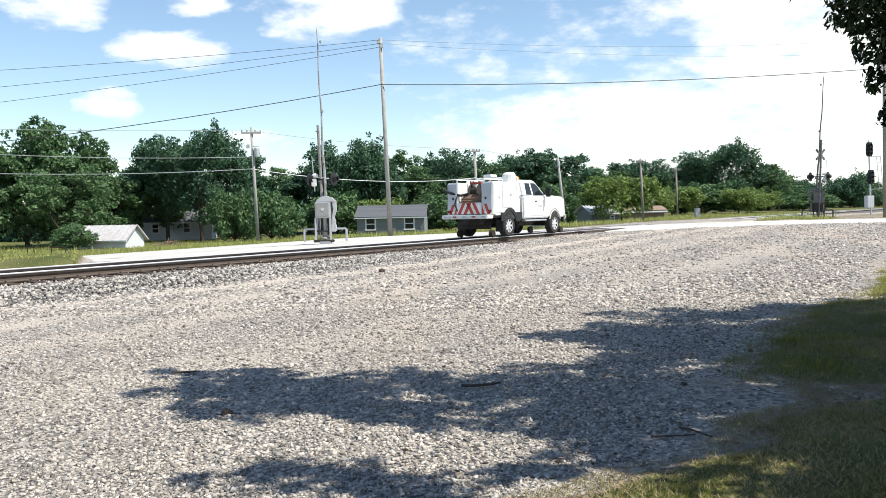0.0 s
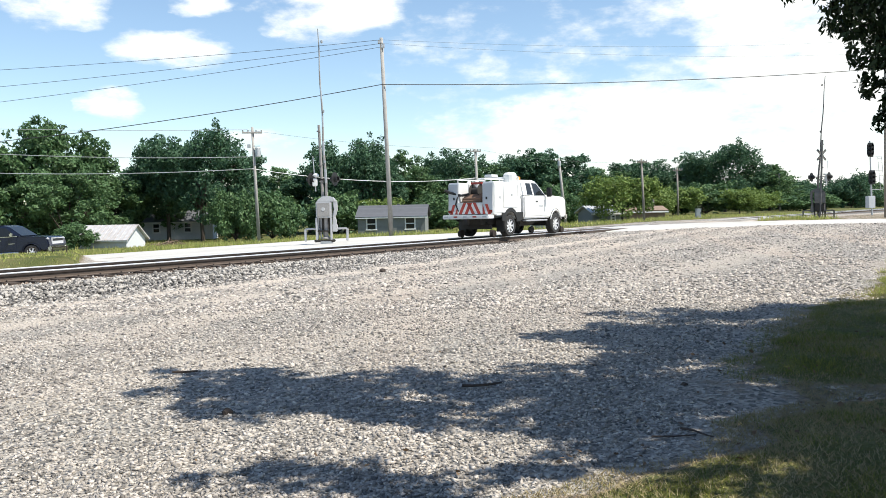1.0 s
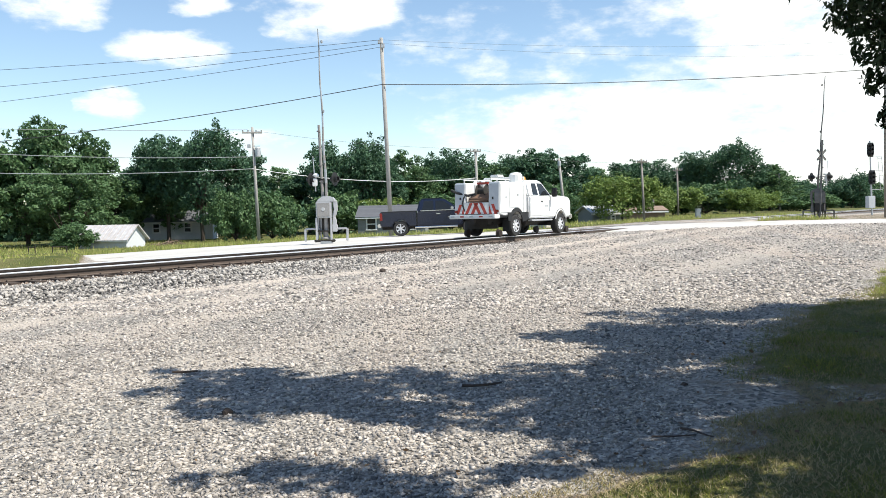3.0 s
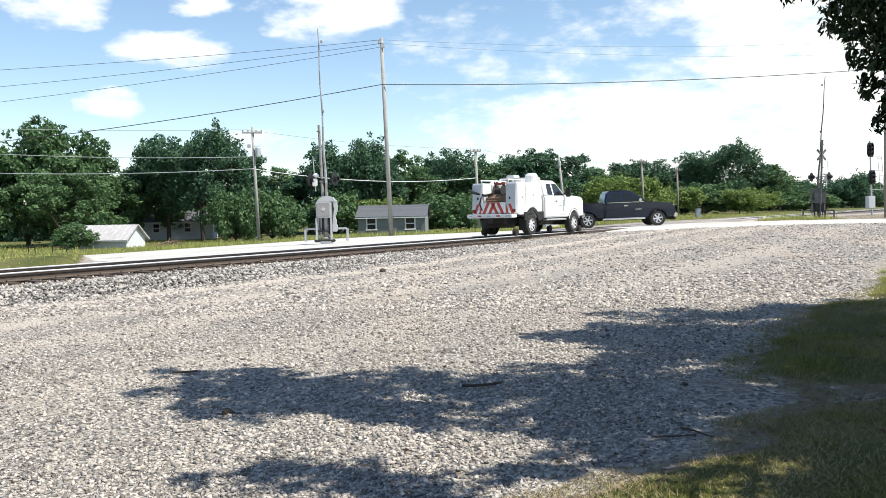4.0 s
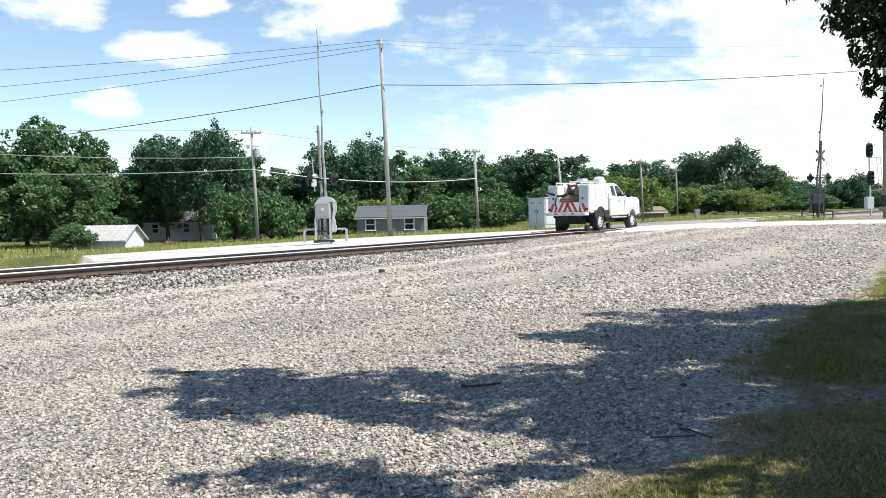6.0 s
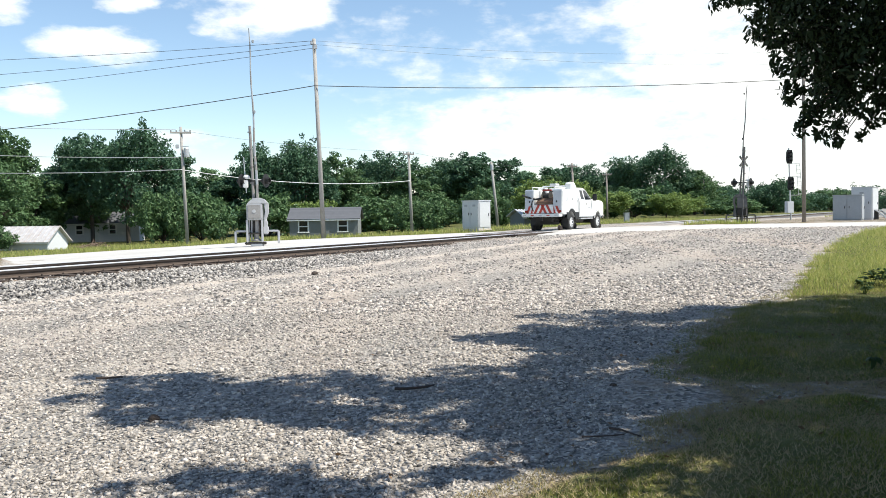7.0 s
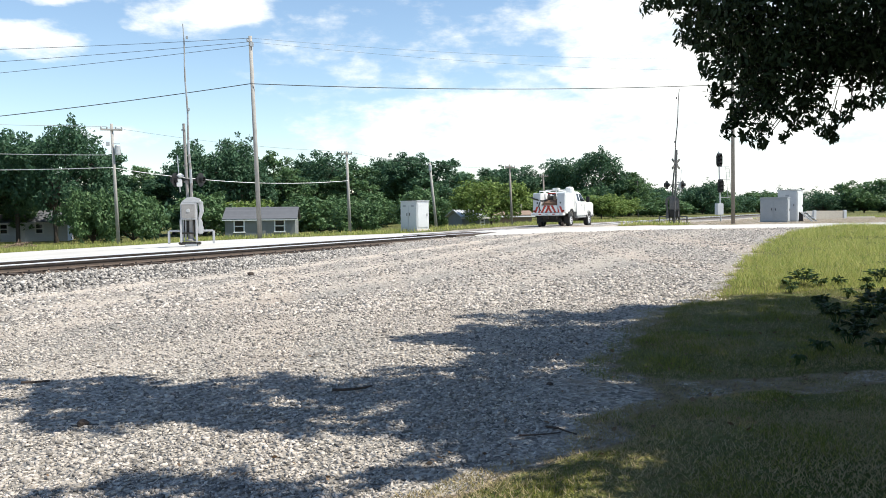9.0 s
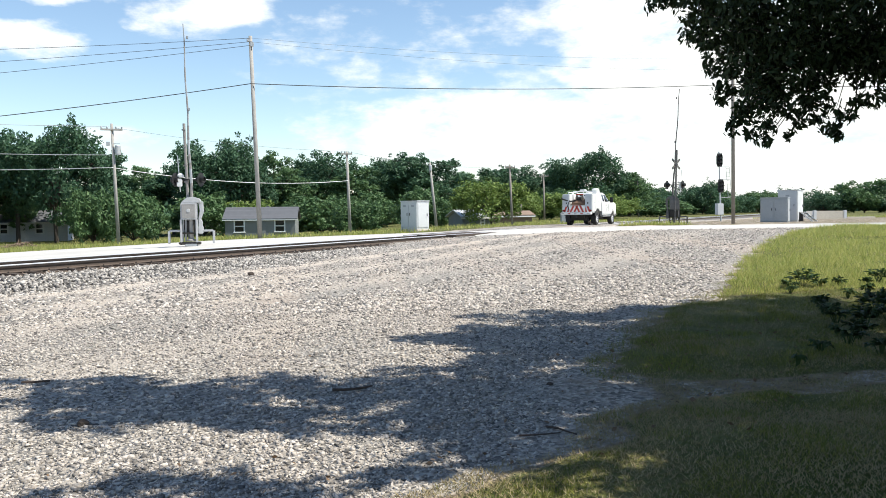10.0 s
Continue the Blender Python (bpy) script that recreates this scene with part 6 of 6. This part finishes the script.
def blades(name, x, y, h, w, mat, label, rng, lift=0.0, lean=0.45):
    n = len(x)
    g, r = lot_height(x, y)
    g = g + turf_zone(x, y) * (0.05 + 0.05 * r)
    a = rng.random(n) * 6.283
    base = np.stack([x, y, g - 0.02 + lift], 1)
    side = np.stack([np.cos(a) * w, np.sin(a) * w, 0 * w], 1)
    ln = rng.normal(size=(n, 2)) * (lean * h)[:, None]
    tip = base + np.stack([ln[:, 0], ln[:, 1], h], 1)
    ob = quads(name, np.stack([base - side, base + side, tip], 1), mat)
    return tagged(ob, label, "grass", kind="stuff")


def turf():
    rng = np.random.default_rng(41)
    n = 290000
    y = 3.6 + 14 * rng.random(n) ** 1.4
    x = edge_x(y) - 0.35 + (0.95 * y + 1 - edge_x(y)) * rng.random(n) ** 1.1
    clump = np.array([noise.noise((a * 2.2, b * 2.2, 9)) for a, b in zip(x, y)])
    big = np.array([noise.noise((a * 0.7, b * 0.7, 2)) for a, b in zip(x, y)])
    keep = (turf_zone(x, y) > 0.12 + 0.6 * rng.random(n)) & (rng.random(n) < 0.75 + 0.9 * clump)
    x, y, clump, big = x[keep], y[keep], clump[keep], big[keep]
    h = (0.020 + 0.042 * rng.random(len(x)) ** 1.8) * (1.0 + 0.9 * clump + 0.5 * big) * (0.8 + 0.3 * smooth01(5, 9, y))
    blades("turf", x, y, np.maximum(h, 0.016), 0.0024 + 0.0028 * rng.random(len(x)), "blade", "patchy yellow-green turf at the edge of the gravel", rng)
    n = 60000
    y = 13.5 + 25 * rng.random(n) ** 1.2
    x = edge_x(y) - 0.2 + (0.9 * y - edge_x(y)) * rng.random(n)
    keep = (turf_zone(x, y) > 0.4) & (y < ROAD_NEAR - 0.5)
    x, y = x[keep], y[keep]
    big = np.array([noise.noise((a * 0.5, b * 0.5, 2)) for a, b in zip(x, y)])
    h = (0.08 + 0.16 * rng.random(len(x)) ** 1.4) * (1.0 + 0.8 * big) * (0.6 + 0.4 * smooth01(15, 20, y))
    blades("tall_grass", x, y, np.maximum(h, 0.03), 0.006 + 0.007 * rng.random(len(x)), "tall_blade", "long yellow-green verge grass in a sun-lightened colour", rng)

    # dead straw lying between the blades
    n = 130000
    y = 3.6 + 11 * rng.random(n) ** 1.3
    x = edge_x(y) - 0.45 + (0.95 * y + 1 - edge_x(y)) * rng.random(n) ** 1.3
    clump = np.array([noise.noise((a * 1.1, b * 1.1, 19)) for a, b in zip(x, y)])
    keep = (turf_zone(x, y) > 0.12 + 0.3 * rng.random(n)) & (rng.random(n) < 0.5 + 1.1 * clump + 0.35 * smooth01(6.4, 5.6, y))
    x, y = x[keep], y[keep]
    blades("dead_straw", x, y, 0.012 + 0.022 * rng.random(len(x)), 0.0026 + 0.002 * rng.random(len(x)), "straw", "pale dead straw matted in the turf", rng, 0.02, 0.8)


turf()


def leaf_litter():
    """Brown leaves dropped on the gravel and the worn earth under the tree."""
    rng = np.random.default_rng(77)
    n = 420
    y = 4.6 + 5.5 * rng.random(n)
    x = edge_x(y) + 1.2 * rng.normal(size=n)
    z, _ = lot_height(x, y)
    c = np.stack([x, y, z + 0.03 + turf_zone(x, y) * 0.05], 1)
    a = rng.random(n) * 6.283
    s = 0.012 + 0.014 * rng.random(n)
    u = np.stack([np.cos(a) * s, np.sin(a) * s, 0.3 * s * rng.normal(size=n)], 1)
    v = np.stack([-np.sin(a) * s * 0.5, np.cos(a) * s * 0.5, 0.3 * s * rng.normal(size=n)], 1)
    ob = quads("leaf_litter", np.stack([c - u, c - v, c + u, c + v], 1), "deadleaf")
    tagged(ob, "small brown fallen leaves on gravel and worn earth", "leaves", kind="stuff")


leaf_litter()


def weed(x, y, h, seed, label):
    """A broad-leaved weed: several stems, each with paired pointed leaves."""
    rng = np.random.default_rng(seed)
    g, r = lot_height(np.array([x]), np.array([y]))
    ob = thing("weed", pose(x, y, float(g[0]) + 0.04), label, "weed", "weeds in the turf")
    bm = bmesh.new()
    leaf = []
    for k in range(9):
        a, sp = rng.random() * 6.283, h * (0.15 + 0.75 * rng.random())
        top = Vector((math.cos(a) * sp, math.sin(a) * sp, h * (0.5 + 0.5 * rng.random())))
        mid = top * 0.5 + Vector((0, 0, 0.06))
        rod((0, 0, -0.06), mid, 0.006, 0.005, 5, bm)
        rod(mid, top, 0.005, 0.003, 5, bm)
        for u in np.linspace(0.35, 1.0, 6):
            c = mid.lerp(top, (u - 0.3) / 0.7)
            for s in (-1, 1):
                d = Vector((math.cos(a + s * 1.1), math.sin(a + s * 1.1), 0.35 + 0.3 * rng.normal())).normalized()
                ln = h * (0.30 + 0.18 * rng.random())
                sd = d.cross(Vector((0, 0, 1))).normalized() * ln * 0.24
                leaf.append([c, c + d * ln * 0.5 - sd, c + d * ln + Vector((0, 0, -0.03)), c + d * ln * 0.5 + sd])
    tagged(part("stalk", bm, "weed", ob), kind="stuff")
    quads("foliage", np.array([[tuple(v) for v in f] for f in leaf]), "weed", ob)


WEED = "dark broad-leaved weed growing in the turf"
for i, (x, y, h) in enumerate([(8.79, 14.15, 0.34), (8.95, 13.87, 0.20), (9.5, 14.1, 0.20), (8.44, 14.0, 0.18), (10.8, 14.8, 0.30), (8.63, 12.6, 0.16), (9.2, 12.9, 0.18), (8.1, 13.4, 0.14), (10.2, 14.3, 0.18),
                               (6.56, 9.8, 0.26), (6.57, 9.26, 0.28), (5.6, 8.14, 0.20), (5.47, 7.45, 0.18), (5.0, 7.72, 0.14), (4.43, 7.2, 0.10), (7.4, 10.2, 0.32), (6.9, 10.6, 0.26), (7.9, 10.9, 0.30), (6.1, 8.7, 0.22), (7.1, 9.5, 0.25)]):
    weed(x, y, h, 50 + i, WEED)


def fallen_stick(pts, r, label):
    ob = thing("fallen_stick", Matrix(), label, "stick", "sticks on the gravel")
    g, _ = lot_height(np.array([p[0] for p in pts]), np.array([p[1] for p in pts]))
    q = [Vector((p[0], p[1], z + r + 0.012)) for p, z in zip(pts, g)]
    bm = bmesh.new()
    for i, (a, b) in enumerate(zip(q, q[1:])):
        rod(a, b, r * (1 - 0.12 * i), r * (1 - 0.12 * (i + 1)), 7, bm)
    part("branch", bm, "twig", ob)


fallen_stick([(0.13, 7.08), (0.22, 7.07), (0.33, 7.09), (0.42, 7.12), (0.47, 7.16)], 0.014, "short dark stick lying on the gravel")
fallen_stick([(1.55, 5.55), (1.62, 5.48), (1.66, 5.36), (1.69, 5.30)], 0.008, "thin forked dark twig lying on the gravel")
fallen_stick([(1.32, 5.38), (1.45, 5.36), (1.6, 5.37)], 0.006, "thin forked dark twig lying on the gravel")
fallen_stick([(-2.62, 8.0), (-2.5, 7.98), (-2.38, 8.0)], 0.012, "short dark stick lying on the gravel")


def debris_stone(x, y, s, mat, label):
    rng = np.random.default_rng(int(abs(x * 100)))
    g, _ = lot_height(np.array([x]), np.array([y]))
    bm = bmesh.new()
    bmesh.ops.create_icosphere(bm, subdivisions=2, radius=s)
    for v in bm.verts:
        v.co *= 0.75 + 0.4 * (noise.noise(v.co * (2.2 / s) + Vector((x, y, 0))) + 0.5)
        v.co.z *= 0.7
    ob = part("rock", bm, mat)
    ob.location = (x, y, float(g[0]) + s * 0.35)
    tagged(ob, label, "rock", "loose rocks")


debris_stone(-1.66, 6.30, 0.045, "tie", "dark fist-sized clod on the gravel")
debris_stone(-1.52, 20.75, 0.09, "tie", "dark lump of old timber on the ballast toe")
debris_stone(1.98, 6.95, 0.032, "tie", "dark fist-sized clod on the gravel")

# ---- sleepers and crossing boards ----


def sleepers():
    me = None
    for i in range(132):
        s = -14 + i * 0.52
        p = TRACK_AT + ALONG * s + ACROSS * (GAUGE / 2)
        if p.y > ROAD_NEAR - 1.0:
            break
        zr = float(rail_z(np.array((TRACK_AT + ALONG * s).y)))
        if me is None:
            ob = part("sleeper", box(0.23, 2.6, 0.17, (0, 0, 0), 0.012), "tie", bed)
            me = ob.data
        else:
            ob = new("sleeper", me)
            ob.parent = bed
        ob.matrix_basis = Matrix.Translation((p.x, p.y, zr - 0.19 - 0.17 + 0.006)) @ RAIL_TURN @ pose(0, 0.06 * noise.noise((s * 3, 0, 0)), 0, 0, 0, 2 * noise.noise((s * 2, 5, 0)))
    plate = None
    for i in range(132):
        s = -14 + i * 0.52
        for q in (0.0, GAUGE):
            p = TRACK_AT + ALONG * s + ACROSS * q
            if p.y > ROAD_NEAR - 1.0:
                continue
            zr = float(rail_z(np.array((TRACK_AT + ALONG * s).y)))
            if plate is None:
                bm = box(0.19, 0.36, 0.018, (0, 0, 0), 0.004)
                for yy in (-0.10, 0.10):
                    box(0.03, 0.03, 0.03, (0.04, yy, 0.018), 0.006, bm)
                ob = part("tie_plate", bm, "rail", bed)
                plate = ob.data
            else:
                ob = new("tie_plate", plate)
                ob.parent = bed
            ob.matrix_basis = Matrix.Translation((p.x, p.y, zr - 0.196)) @ RAIL_TURN
    ends = [((ROAD_NEAR - 1.3 - TRACK_AT.y) / ALONG.y, (ROAD_FAR + 1.0 - TRACK_AT.y) / ALONG.y)]
    for s0, s1 in ends:
        for q0, q1 in ((-0.62, -0.09), (0.11, GAUGE - 0.11), (GAUGE + 0.09, GAUGE + 0.62)):
            ln = (s1 - s0 - 0.1) / 5
            for k in range(5):
                s = s0 + (k + 0.5) * (s1 - s0) / 5
                p = TRACK_AT + ALONG * s + ACROSS * ((q0 + q1) / 2)
                zr = float(rail_z(np.array((TRACK_AT + ALONG * s).y)))
                ob = part("crossing_board", box(ln, q1 - q0, 0.16, (0, 0, 0), 0.012), "tie", bed)
                ob.matrix_basis = Matrix.Translation((p.x, p.y, zr - 0.165)) @ RAIL_TURN @ pose(0, 0, 0, 0, -math.degrees(0.003 * ALONG.y), 0)


sleepers()


# ---- movement ----


def on_rails(s):
    """The truck's pose with its rear axle s metres along the track."""
    p = TRACK_AT + ALONG * s + ACROSS * (GAUGE / 2)
    return pose(p.x, p.y, float(rail_z(np.array(p.y))), 0, 0, 90 - math.degrees(HEAD))


TRUCK_S = [(0.0, 19.32), (1.0, 19.32), (2.0, 19.38), (2.5, 19.5), (3.2, 19.9), (3.8, 20.6), (4.5, 22.2), (5.2, 24.35), (6.3, 28.6), (7.0, 31.9), (7.5, 34.35), (8.0, 36.9), (8.5, 39.4), (9.0, 41.8), (10.0, 47.2)]
PICK_X = [(0.0, -35.84), (0.9, -25.37), (1.5, -18.34), (2.0, -12.17), (2.5, -6.96), (3.8, 5.42), (4.5, 11.77), (5.2, 17.4), (6.3, 26.67), (10.0, 58.34)]


def motions():
    walk(service_truck, [(t, on_rails(s)) for t, s in TRUCK_S])
    rows = []
    for t, x in PICK_X:
        rows.append((t, pose(x, 43.3, float(road_z(np.array(x))) + 0.045, 0, -2.6 if x < -7 else -1.23 if x < 10 else -0.5 if x < 13 else 0, 0)))
    walk(pickup_truck, rows)
    # rolling wheels
    ticks = [i / 30 for i in range(301)]
    for car, table, size in ((service_truck, TRUCK_S, 1.04), (pickup_truck, PICK_X, 1.0)):
        way = np.interp(ticks, [t for t, _ in table], [v for _, v in table])
        for w in car.children:
            if "radius" in w:
                x, y, z = w.location
                turn = np.degrees((way - way[0]) / (w["radius"] * size))
                walk(w, [(t, pose(x, y, z, 0, float(a), 0)) for t, a in zip(ticks, turn)])
    # the hanging sprays stir in the breeze
    SWAY = [(0.0, 0.04, 0.0), (1.0, -0.03, -0.05), (2.5, 0.03, 0.0), (4.5, -0.05, -0.07), (6.0, 0.0, -0.02), (7.5, 0.0, -0.03), (9.0, -0.03, 0.0), (10.0, 0.02, 0.02)]
    for ob in swaying:
        walk(ob, [(t, pose(dx, 0, dz)) for t, dx, dz in SWAY])


motions()
